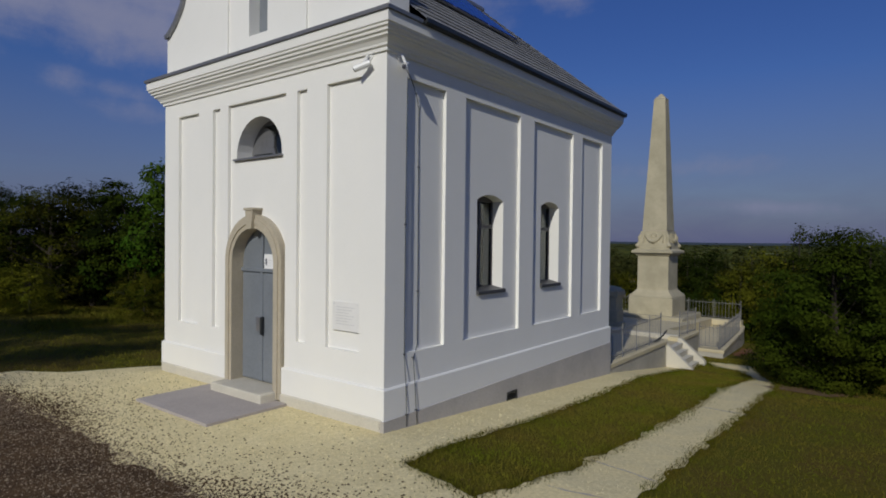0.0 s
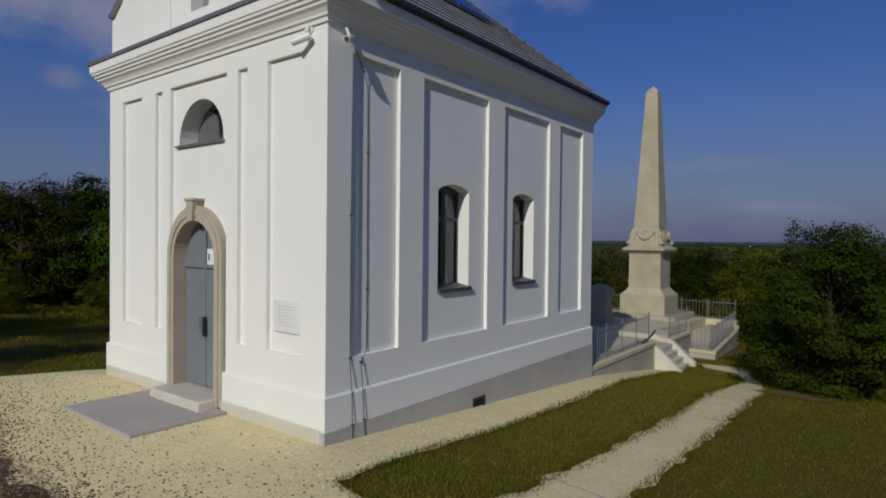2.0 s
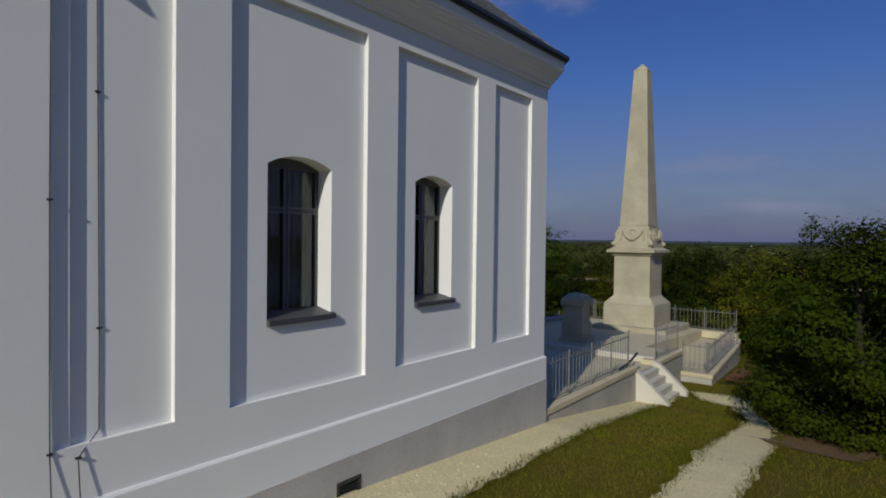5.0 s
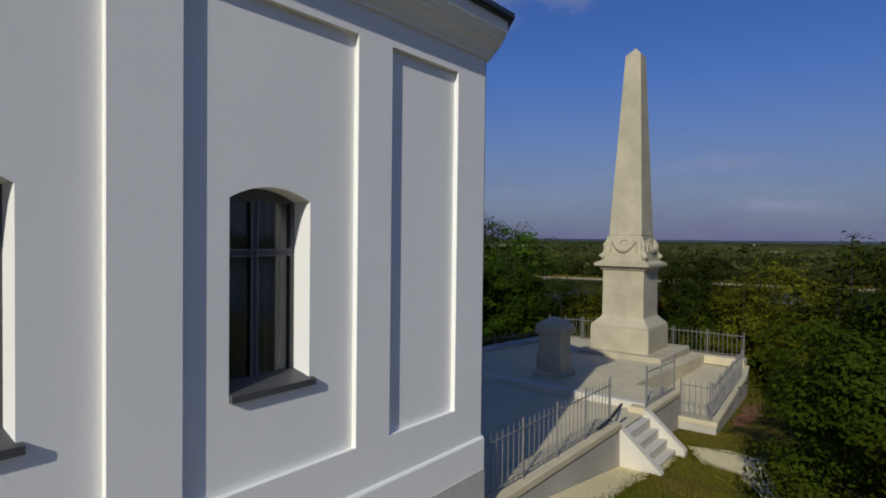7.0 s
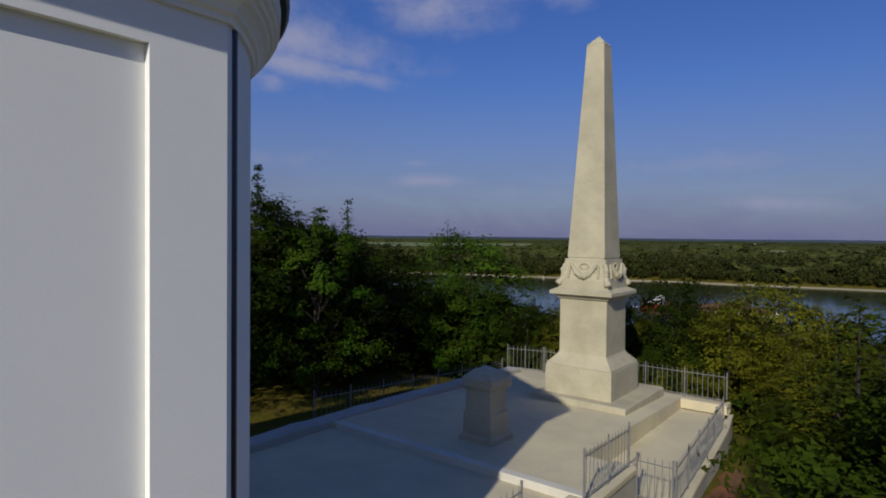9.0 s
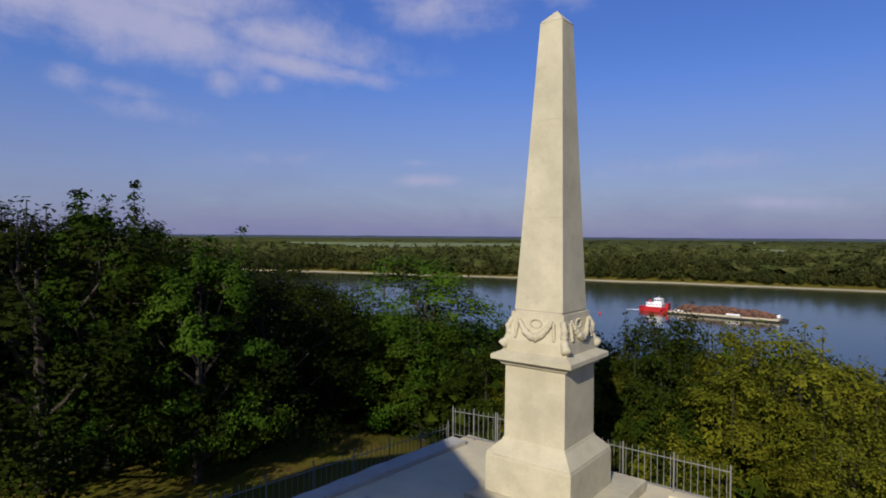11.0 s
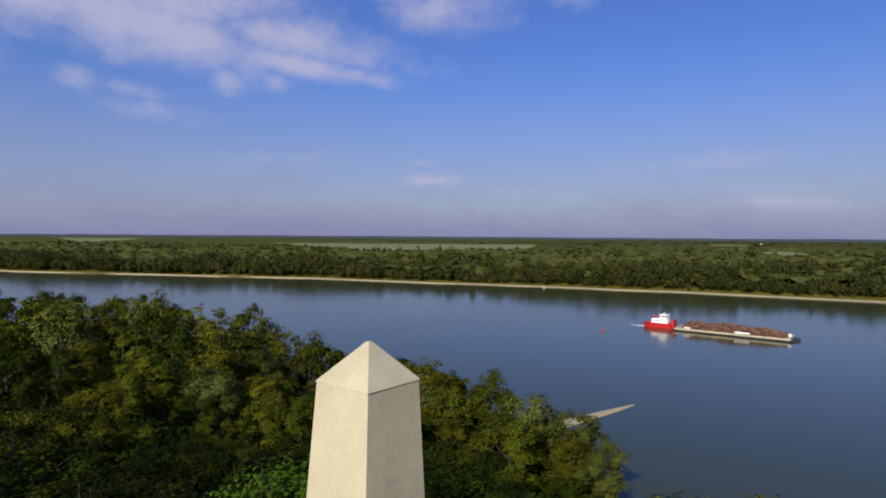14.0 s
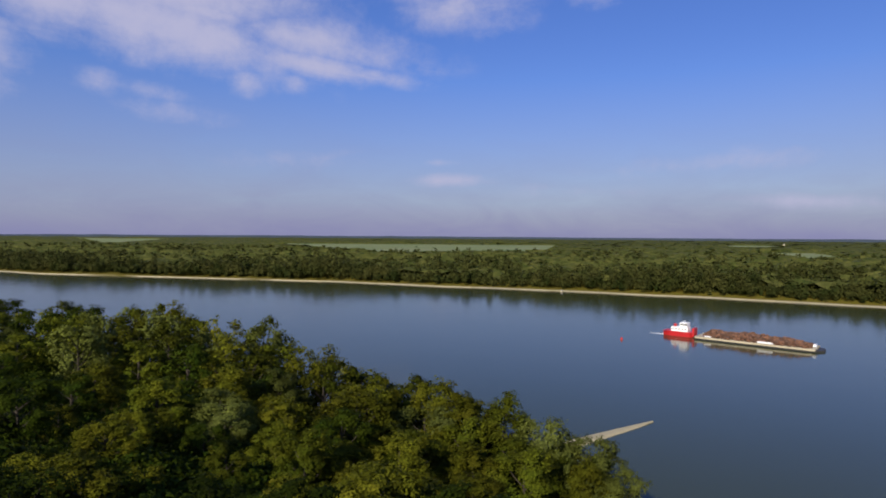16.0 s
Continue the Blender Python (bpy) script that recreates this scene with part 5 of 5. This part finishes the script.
# trees on the river's edge
for x, y, top in ((-33.0, 79.5, -10.3), (-29.6, 78.5, -13.0), (-37.5, 77.0, -8.6), (-32.0, 75.0, -11.4), (-52.4, 76.0, -6.4), (-47.2, 76.5, -7.4), (-42.0, 76.0, -7.2)):
    put(far_kinds[(0, 3, 1, 0)[int(-x) % 4]], x, y, (top - ground_z(x, y)) / 1.06, x, 0.9)
for x, y, top, k in ((-8.9, 40.0, -0.2, 1), (-6.4, 37.6, 0.0, 2), (-4.2, 38.4, -0.4, 1), (-11.0, 43.0, -1.8, 2), (-1.6, 36.5, -2.0, 1), (-2.8, 34.6, -1.2, 1), (-5.2, 35.0, -0.2, 3)):
    put(mid_kinds[k], x, y, (top - ground_z(x, y)) / 1.0, x * 2, 0.9)
# trees beside the track, whose shadows lie over the lawn
for x, y, h, k in ((-10.5, -7.4, 8.6, 0), (-12.9, -7.6, 8.8, 3), (-15.8, -7.6, 7.4, 0), (-19.4, -7.6, 6.4, 3)):
    put(near_kinds[k], x, y, h, x + y, 1.1, group="trees beside the track")
# the big bush by the path, and its fellows behind
for x, y, h, w, k in ((-0.95, 15.3, 3.4, 1.2, 1), (0.9, 16.8, 2.8, 1.1, 1), (-1.0, 17.5, 2.9, 1.0, 1), (1.6, 15.2, 2.4, 1.1, 0), (2.8, 17.0, 2.4, 1.1, 1), (-0.9, 19.8, 2.3, 1.0, 1), (1.2, 19.8, 2.4, 1.0, 1), (-1.4, 22.3, 2.2, 1.1, 0), (-2.2, 20.3, 1.9, 1.0, 0), (-3.3, 22.9, 1.3, 1.0, 1), (-2.9, 24.6, 2.2, 1.1, 0), (-1.7, 18.4, 2.0, 1.0, 1), (3.4, 20.5, 2.2, 1.2, 0), (-1.5, 24.8, 2.0, 1.1, 0), (1.8, 23.0, 1.9, 1.2, 1), (-3.0, 26.2, 2.9, 1.1, 0), (-5.0, 26.6, 3.4, 1.0, 0), (-6.6, 27.1, 3.7, 1.0, 1), (-8.2, 26.6, 3.3, 1.0, 0), (-9.8, 27.0, 3.2, 1.0, 0), (-11.3, 26.7, 3.0, 1.0, 1), (-4.1, 27.8, 4.7, 1.0, 0), (-7.3, 28.6, 4.9, 1.0, 1), (-9.0, 29.6, 4.5, 0.9, 1), (-5.6, 30.0, 5.2, 0.9, 0), (-2.6, 29.4, 4.4, 1.0, 0), (-11.8, 30.4, 4.6, 0.8, 0), (-7.4, 32.0, 5.5, 0.8, 1), (-3.6, 32.2, 5.2, 0.9, 0), (-0.4, 31.0, 4.5, 1.0, 0)):
    put((fine_kinds if y < 24 else bush_kinds)[k], x, y, h, x * 3 + y, w, group="bushes by the path")

# ---- river, far bank ----
def hull(name, x0, x1, y, half, z0, z1, rake0, rake1, mat, parent, label=""):
    bm = bmesh.new()
    rows = []
    for x, w, dz in ((x0, 0.55, 0.35), (x0 + rake0, 1.0, 0), (x1 - rake1, 1.0, 0), (x1, 0.35, 0.5)):
        rows.append([bm.verts.new(p) for p in ((x, y - half * w * 0.9, z0 + dz), (x, y - half * w, z1), (x, y + half * w, z1), (x, y + half * w * 0.9, z0 + dz))])
    for a, b in zip(rows, rows[1:]):
        for k in range(4):
            bm.faces.new((a[k], a[(k + 1) % 4], b[(k + 1) % 4], b[k]))
    bm.faces.new(rows[0]), bm.faces.new(rows[-1][::-1])
    return part(name, bm, mat, parent, label)


BY, W = 214.0, WATER_Z
tug = thing("push_tug", (-69.2, BY, W), "red and white pusher tug on the river", "tugboat")
hull("hull", -73.0, -63.7, BY, 2.0, W - 0.6, W + 1.5, 2.0, 1.0, RED_PAINT, tug, "red steel hull")
part("rubbing_strake", box(-72.7, -63.9, BY - 2.1, BY + 2.1, W + 1.4, W + 1.55, 0.05), RED_PAINT, tug)
part("deckhouse", box(-70.4, -65.3, BY - 1.6, BY + 1.6, W + 1.5, W + 2.9, 0.1), WHITE_PAINT, tug, "white deckhouse")
part("wheelhouse", box(-67.9, -65.5, BY - 1.4, BY + 1.4, W + 2.9, W + 4.35, 0.1), WHITE_PAINT, tug, "white wheelhouse")
for k in range(3):
    part("window", box(-67.6 + k * 0.75, -67.05 + k * 0.75, BY - 1.43, BY - 1.39, W + 3.5, W + 4.05), HULL_DARK, tug)
for k in range(5):
    part("window", box(-70.0 + k * 0.95, -69.6 + k * 0.95, BY - 1.63, BY - 1.59, W + 2.1, W + 2.5), HULL_DARK, tug)
part("funnel", box(-70.0, -69.2, BY - 0.5, BY + 0.5, W + 2.9, W + 3.7, 0.1), RED_PAINT, tug)
part("mast", tube([(-66.7, BY, W + 4.3), (-66.7, BY, W + 5.1)], 0.07, 6), WHITE_PAINT, tug)
part("push_knee", box(-64, -63.3, BY - 1.6, BY + 1.6, W + 0.2, W + 2.9, 0.1), RED_PAINT, tug)
barge = thing("barge", (-43.5, BY, W), "long buff barge heaped with brown scrap on the river", "barge")
hull("hull", -63.2, -28.8, BY, 4.2, W - 0.6, W + 0.55, 1.5, 2.5, HULL_DARK, barge, "dark steel hull")
part("gunwale", box(-62.4, -30.6, BY - 4.3, BY + 4.3, W + 0.42, W + 0.92, 0.05), HULL_BUFF, barge, "buff painted side")
g2 = np.random.default_rng(8)
heap = bmesh.new()
for k in range(1300):
    x = g2.uniform(-60.0, -32.0)
    side = max(-1, min(1, g2.normal(scale=0.5)))
    top = 2.0 * (1 - side * side * 0.8) * (0.85 + 0.15 * math.sin(x * 0.5) + 0.08 * math.sin(x * 2.1)) * min(1, (x + 61) / 3, (-31 - x) / 8)
    z = W + 1.0 + top * g2.uniform(0.3, 1.0)
    bmesh.ops.create_cube(heap, size=1, matrix=Matrix.LocRotScale((x, BY + side * 3.7, z), Euler(g2.uniform(0, 3, 3)), g2.uniform(0.2, 1.0, 3)))
tagged(part("cargo", heap, CARGO, barge, "rusty brown scrap heap"), kind="stuff")
part("hatch_box", box(-45, -41, BY - 4.2, BY - 3.4, W + 1.05, W + 1.5, 0.05), WHITE_PAINT, barge)
part("hatch_box", box(-59.5, -57.7, BY - 4.2, BY - 3.4, W + 1.05, W + 1.4, 0.05), WHITE_PAINT, barge)
part("winch", box(-31.6, -30.8, BY - 1, BY + 1, W + 1.05, W + 1.8, 0.1), WHITE_PAINT, barge)
foam = bmesh.new()
rows = []
for k in range(8):
    x = -72.8 - 0.65 * k
    half = 1.3 * (1 - k / 7.6) * (1 + 0.5 * noise.noise((k * 0.9, 2, 5)))
    rows.append([foam.verts.new((x, BY - 0.2 * k - half, W + 0.03)), foam.verts.new((x, BY - 0.2 * k, W + 0.12 * (1 - k / 14) + 0.03)), foam.verts.new((x, BY - 0.2 * k + half, W + 0.03))])
for a, b in zip(rows, rows[1:]):
    for i in range(2):
        foam.faces.new((a[i], a[i + 1], b[i + 1], b[i]))
tagged(structure("wake_foam", foam, WHITE_PAINT, "white foam churned up at the stern of the tug", "foam"), kind="stuff")
buoy = thing("buoy", (-79, 194, W), "small red river buoy", "buoy")
part("float", tube([(-79, 194, W - 0.2), (-79, 194, W + 0.4), (-79, 194, W + 0.8)], [0.38, 0.34, 0.06], 10), RED_PAINT, buoy)

spit = bmesh.new()
rows = []
for k in range(15):
    t = k / 14
    x, y = -49.5 + 7.7 * t, 92 + 28.6 * t
    w = 2.3 * (1 - t) ** 0.6 + 0.1 + 0.25 * noise.noise((t * 9, 2, 0))
    rows.append([spit.verts.new((x - w, y, W - 0.4)), spit.verts.new((x - w * 0.35, y, W + 0.75 * (1 - t * 0.7))), spit.verts.new((x + w * 0.35, y, W + 0.5 * (1 - t * 0.7))), spit.verts.new((x + w, y, W - 0.4))])
for a, b in zip(rows, rows[1:]):
    for k in range(3):
        spit.faces.new((a[k], a[k + 1], b[k + 1], b[k]))
structure("stone_groyne", spit, SAND, "pale stone groyne running into the river", "groyne")

beach = bmesh.new()
prev = None
for x in np.arange(-1100, 420, 6.0):
    y = far_bank(x) - 2.5 + 2.0 * noise.noise((x * 0.02, 0, 0))
    wide = max(0.15, float(np.interp(x, [-500, -150, 0], [1.0, 2.6, 4.0])) * (1 + 2.4 * noise.noise((x * 0.022, 4, 0))))
    ring = [beach.verts.new((x, y, W - 0.3)), beach.verts.new((x, y + wide, W + 0.55)), beach.verts.new((x, y + wide + 0.3, W + 0.1))]
    if prev:
        for i in range(2):
            beach.faces.new((prev[i], prev[i + 1], ring[i + 1], ring[i]))
    prev = ring
structure("beach", beach, SAND, "narrow strip of pale sand on the far bank", "beach")


FIELDS = [[(-600, 620), (-480, 830), (-900, 1640), (-1590, 1040), (-825, 700)], [(-120, 840), (-60, 900), (-180, 1290), (-290, 1220)], [(-470, 1600), (-330, 1560), (-380, 2250), (-560, 2300)], [(-1900, 700), (-1500, 560), (-3100, 1500), (-3700, 1200)]]


def inside(x, y, ring):
    hit = np.zeros(len(x), bool)
    for (ax, ay), (bx, by) in zip(ring, ring[1:] + ring[:1]):
        cross = (ay > y) != (by > y)
        hit ^= cross & (x < (bx - ax) * (y - ay) / ((by - ay) or 1e-9) + ax)
    return hit


def in_fields(x, y):
    hit = np.zeros(len(x), bool)
    for ring in FIELDS:
        hit |= inside(x, y, ring)
    return hit


def bank_line(x):
    return np.array([far_bank(a) for a in x])


def far_wood(name, groups, mat, seed):
    """Crowns of far woods: upright clumps of leaf tufts. groups: how many, depth behind the bank from and to, height, tufts a crown, tuft size, x from and to."""
    r = np.random.default_rng(seed)
    all_v = []
    for rows, depth0, depth1, tall, per, tuft, x0, x1 in groups:
        x, d = r.uniform(x0, x1, rows), depth0 + (depth1 - depth0) * r.random(rows) ** 1.3
        y = bank_line(x) + d
        clear = ~in_fields(x, y)
        x, y, d = x[clear], y[clear], d[clear]
        rows = len(x)
        patchy = np.array([noise.noise((a * 0.02, b * 0.02, 1)) for a, b in zip(x, d)])
        h = tall * r.uniform(0.55, 1.15, rows) * (0.95 + 0.5 * patchy)
        wide = h * r.uniform(0.22, 0.48, rows)
        n = rows * per
        own = np.repeat(np.arange(rows), per)
        way = r.normal(size=(n, 3))
        way /= np.linalg.norm(way, axis=1)[:, None]
        lump = 1 + 0.28 * np.sin(way[:, 0] * 4.5 + own) * np.sin(way[:, 2] * 5 + 2.3 * own) + 0.14 * np.sin(way[:, 2] * 11 + own)
        out = r.uniform(0.62, 1.03, n) * lump
        mid = np.stack([x[own] + way[:, 0] * wide[own] * out, y[own] + way[:, 1] * wide[own] * out, W + 1.6 + h[own] * (0.55 + way[:, 2] * 0.46 * out)], 1)
        facing = way + r.normal(scale=0.5, size=(n, 3)) + np.array([0, 0, 0.4])
        axis = np.cross(facing, r.normal(size=(n, 3)))
        axis /= np.linalg.norm(axis, axis=1)[:, None]
        other = np.cross(axis, facing)
        other /= np.linalg.norm(other, axis=1)[:, None] + 1e-6
        length = tuft * r.uniform(0.6, 1.3, n)[:, None]
        all_v.append(np.stack([mid - axis * length * 0.5 - other * length * 0.4, mid - axis * length * 0.3 + other * length * 0.4, mid + axis * length * 0.65], 1).reshape(-1, 3))
    verts = np.concatenate(all_v)
    return from_arrays(name, verts, np.arange(len(verts)).reshape(-1, 3), mat)


def canopy():
    """The closed roof of leaves over the plain, bumpy as crowns are, with clearings at the fields."""
    r = np.random.default_rng(12)
    xs = np.concatenate([-np.geomspace(4700, 1150, 60), np.arange(-1140, 340, 7.0), np.geomspace(345, 3200, 50)])
    ds = np.concatenate([np.arange(16, 240, 6.0), np.geomspace(246, 4800, 150)])
    gx, gd = np.meshgrid(xs, ds)
    x, d = gx.ravel(), gd.ravel()
    cell = np.clip(d * 0.012, 2.0, 30)
    x, d = x + r.normal(size=len(x)) * cell * 0.8, d + r.normal(size=len(x)) * cell * 0.5
    y = bank_line(x) + d
    far = np.clip((d - 700) / 3000, 0, 1)
    roll = np.array([noise.noise((a * 0.006, b * 0.006, 3)) for a, b in zip(x, d)])
    z = W + 5.2 + r.uniform(0, 1, len(x)) ** 1.4 * 5.0 + 3.0 * roll - 2.0 * far
    z[in_fields(x, y)] = W - 6
    w, n = len(xs), len(ds)
    j, i = np.meshgrid(np.arange(n - 1), np.arange(w - 1), indexing="ij")
    a = (j * w + i).ravel()
    faces = np.stack([a, a + 1, a + w + 1, a + w], 1)
    return from_arrays("plain_woods", np.stack([x, y, z], 1), faces, LEAF_FAR)


structure("far_woods", far_wood("far_woods", [(620, 3, 14, 6.5, 130, 0.95, -760, 200), (760, 7, 34, 11.0, 230, 1.15, -800, 220), (1500, 26, 170, 11.0, 90, 1.8, -1000, 300), (2200, 150, 680, 10.5, 40, 3.2, -1500, 500)], LEAF_FAR, 3), None, "green riverside woods along the far bank", "woods", "stuff")
structure("plain_woods", canopy(), None, "closed woods over the flat plain", "woods", "stuff")

# fields on the plain
for ring in FIELDS:
    structure("field", plate(ring, [], lambda u, v, w: (u, v, -18.4 + w), 0.7), FIELD, "pale green field on the far plain", "field")
for x, y, z, wide, high in ((-400, 2240, -13.0, 5, 3), (-168, 319, -20.7, 1.2, 0.9)):
    house = thing("farm_house", (x, y, z), "small pale house far off on the plain", "house", "far pale houses")
    part("wall", box(x - wide / 2, x + wide / 2, y - wide / 3, y + wide / 3, z - (6 if wide > 4 else 0.5), z + high * 0.6, 0.1), HULL_BUFF, house)
    part("roof", loft([(x, y), (wide * 0.55, wide * 0.38, z + high * 0.6), (wide * 0.45, 0.4, z + high)]), FLASHING, house)
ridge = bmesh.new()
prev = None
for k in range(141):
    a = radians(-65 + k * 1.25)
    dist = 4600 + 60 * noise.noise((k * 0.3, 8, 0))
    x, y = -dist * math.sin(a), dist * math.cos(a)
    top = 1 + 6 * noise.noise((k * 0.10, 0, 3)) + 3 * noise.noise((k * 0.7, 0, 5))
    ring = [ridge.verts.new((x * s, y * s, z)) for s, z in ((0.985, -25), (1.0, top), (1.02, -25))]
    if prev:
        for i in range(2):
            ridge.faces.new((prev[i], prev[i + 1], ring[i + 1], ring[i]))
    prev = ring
structure("backdrop", ridge, HAZED_HILLS, "low wooded rise on the horizon, tinted blue with haze", "hills")

# ---- grass and loose stones ----
PATH_RING = [(-11.4, 2.5), (-1.5, 2.5), (-1.70, 5.2), (-1.73, 9.3), (-1.82, 13.0), (-2.05, 14.9), (-2.5, 15.8), (-2.95, 17.25), (-4.1, 17.1), (-3.68, 16.3), (-3.0, 16.1), (-2.62, 15.2), (-2.55, 12.0), (-2.38, 9.2), (-2.44, 5.2), (-2.75, 4.1), (-3.75, 4.30), (-3.68, 6.9), (-3.74, 8.7), (-3.95, 12.0), (-4.08, 15.1), (-3.98, 15.9), (-4.15, 16.9), (-4.56, 16.9), (-4.56, 4.86), (-9.46, 4.86), (-9.8, 5.0), (-10.45, 3.75), (-11.1, 3.3)]


def blades(name, rect_xy, count, tall, seed, label, keep=None, places=None):
    r = np.random.default_rng(seed)
    x, y = r.uniform(rect_xy[0], rect_xy[1], count), r.uniform(rect_xy[2], rect_xy[3], count)
    if places is not None:
        x, y = places
    if keep:
        ok = keep(x, y)
        x, y = x[ok], y[ok]
    n = len(x)
    z = np.array([ground_z(a, b) for a, b in zip(x, y)]) - 0.005
    turn, lean = r.uniform(0, 6.28, n), r.normal(scale=0.45, size=(n, 2))
    h = tall * r.uniform(0.5, 1.3, n)
    w = 0.003 + 0.05 * h
    base = np.stack([x, y, z], 1)
    side = np.stack([np.cos(turn) * w, np.sin(turn) * w, 0 * w], 1)
    tip = base + np.stack([lean[:, 0] * h, lean[:, 1] * h, h], 1)
    verts = np.stack([base - side, base + side, tip], 1).reshape(-1, 3)
    structure(name, from_arrays(name, verts, np.arange(3 * n).reshape(-1, 3), GRASS_BLADE), None, label, "grass", "stuff")


def noise_field(x, y):
    return np.array([noise.noise((a * 0.35, b * 0.35, 2)) + 0.15 for a, b in zip(x, y)])


def off_path(x, y):
    r = np.random.default_rng(77)
    jx, jy = x + r.normal(scale=0.05, size=len(x)), y + r.normal(scale=0.05, size=len(x))
    return ~inside(jx, jy, PATH_RING) & ~((x > -9.9) & (x < -4.5) & (y > 4.8)) & ~((y < 2.6) & (x < -3.0))


blades("grass", (-4.4, -2.2, 4.0, 18.5), 80000, 0.036, 21, "short green grass of the strip beside the chapel", off_path)
blades("grass", (-2.4, 7.5, 2.5, 17), 150000, 0.036, 22, "short olive lawn beyond the gravel path", off_path)
def fringe(seed, count):
    """Grass that leans over the edges of the paths."""
    r = np.random.default_rng(seed)
    ring = PATH_RING[2:24]
    ends = np.array(ring)
    seg = np.hypot(*(ends[1:] - ends[:-1]).T)
    k = r.choice(len(seg), size=count, p=seg / seg.sum())
    t = r.random(count)[:, None]
    p = ends[k] * (1 - t) + ends[k + 1] * t + r.normal(scale=0.055, size=(count, 2)) * (0.4 + 1.2 * np.array([abs(noise.noise((a * 1.1, b * 1.1, 6))) for a, b in ends[k] * (1 - t) + ends[k + 1] * t]))[:, None] * 1.6
    return p[:, 0], p[:, 1]


FRINGE = fringe(25, 26000)
blades("grass_fringe", (0, 1, 0, 1), 26000, 0.048, 26, "ragged grass creeping over the path edges", None, FRINGE)
blades("grass", (-22, -9.6, 2.6, 12), 45000, 0.05, 23, "green lawn on the far side of the chapel", off_path)
blades("tall_grass", (-26, -14.5, 3.0, 11), 30000, 0.13, 24, "tall yellow green grass before the trees", lambda x, y: (noise_field(x, y) > 0.0) & (x < -15.2 - 0.3 * (y - 4)))


def pebbles(name, x, y, lift, size, seed, label, mat=STONES):
    r = np.random.default_rng(seed)
    n = len(x)
    z = np.array([ground_z(a, b) for a, b in zip(x, y)]) + lift
    rad = size * r.uniform(0.5, 1.35, n)
    shape = np.array([(1, 0, 0), (0, 1, 0), (-1, 0, 0), (0, -1, 0), (0, 0, 0.75)])
    turn = r.uniform(0, 6.28, n)
    c, s_ = np.cos(turn)[:, None], np.sin(turn)[:, None]
    px = shape[None, :, 0] * r.uniform(0.7, 1.3, (n, 5))
    py = shape[None, :, 1] * r.uniform(0.7, 1.3, (n, 5))
    verts = np.stack([x[:, None] + rad[:, None] * (px * c - py * s_), y[:, None] + rad[:, None] * (px * s_ + py * c), z[:, None] + rad[:, None] * shape[None, :, 2] + 0 * px], 2).reshape(-1, 3)
    tri = np.array([(0, 1, 4), (1, 2, 4), (2, 3, 4), (3, 0, 4)])
    faces = (tri[None] + 5 * np.arange(n)[:, None, None]).reshape(-1, 3)
    structure(name, from_arrays(name, verts, faces, mat), None, label, "gravel", "stuff")


r = np.random.default_rng(30)
x, y = r.uniform(-11.5, -1.6, 46000), r.uniform(2.4, 10.0, 46000)
ok = inside(x, y, PATH_RING) & (r.random(46000) < np.clip(1.25 - 0.15 * y, 0.12, 1)) & ~((x > -7.95) & (x < -6.2) & (y > 3.66) & (y < 4.82))
pebbles("loose_gravel", x[ok], y[ok], 0.013, 0.010, 31, "loose pale stones lying on the gravel")
x, y = r.uniform(-14, -2.4, 15000), 2.75 - np.abs(r.normal(scale=0.9, size=15000))
pebbles("strewn_gravel", x, y, 0.022, 0.0085, 32, "pale stones strewn over the dark track", TRACK_STONES)
x = r.uniform(-13, -2.4, 26000)
y = 2.35 + 0.22 * np.sin(x * 1.3) + np.where(r.random(26000) < 0.6, np.abs(r.normal(scale=0.28, size=26000)), r.exponential(scale=0.48, size=26000))
ok = (y < 4.75) & ~((x > -7.95) & (x < -6.2) & (y > 3.66))
pebbles("soil_crumbs", x[ok], y[ok], 0.012, 0.0115, 33, "dark crumbs of soil trodden into the gravel", ROAD)
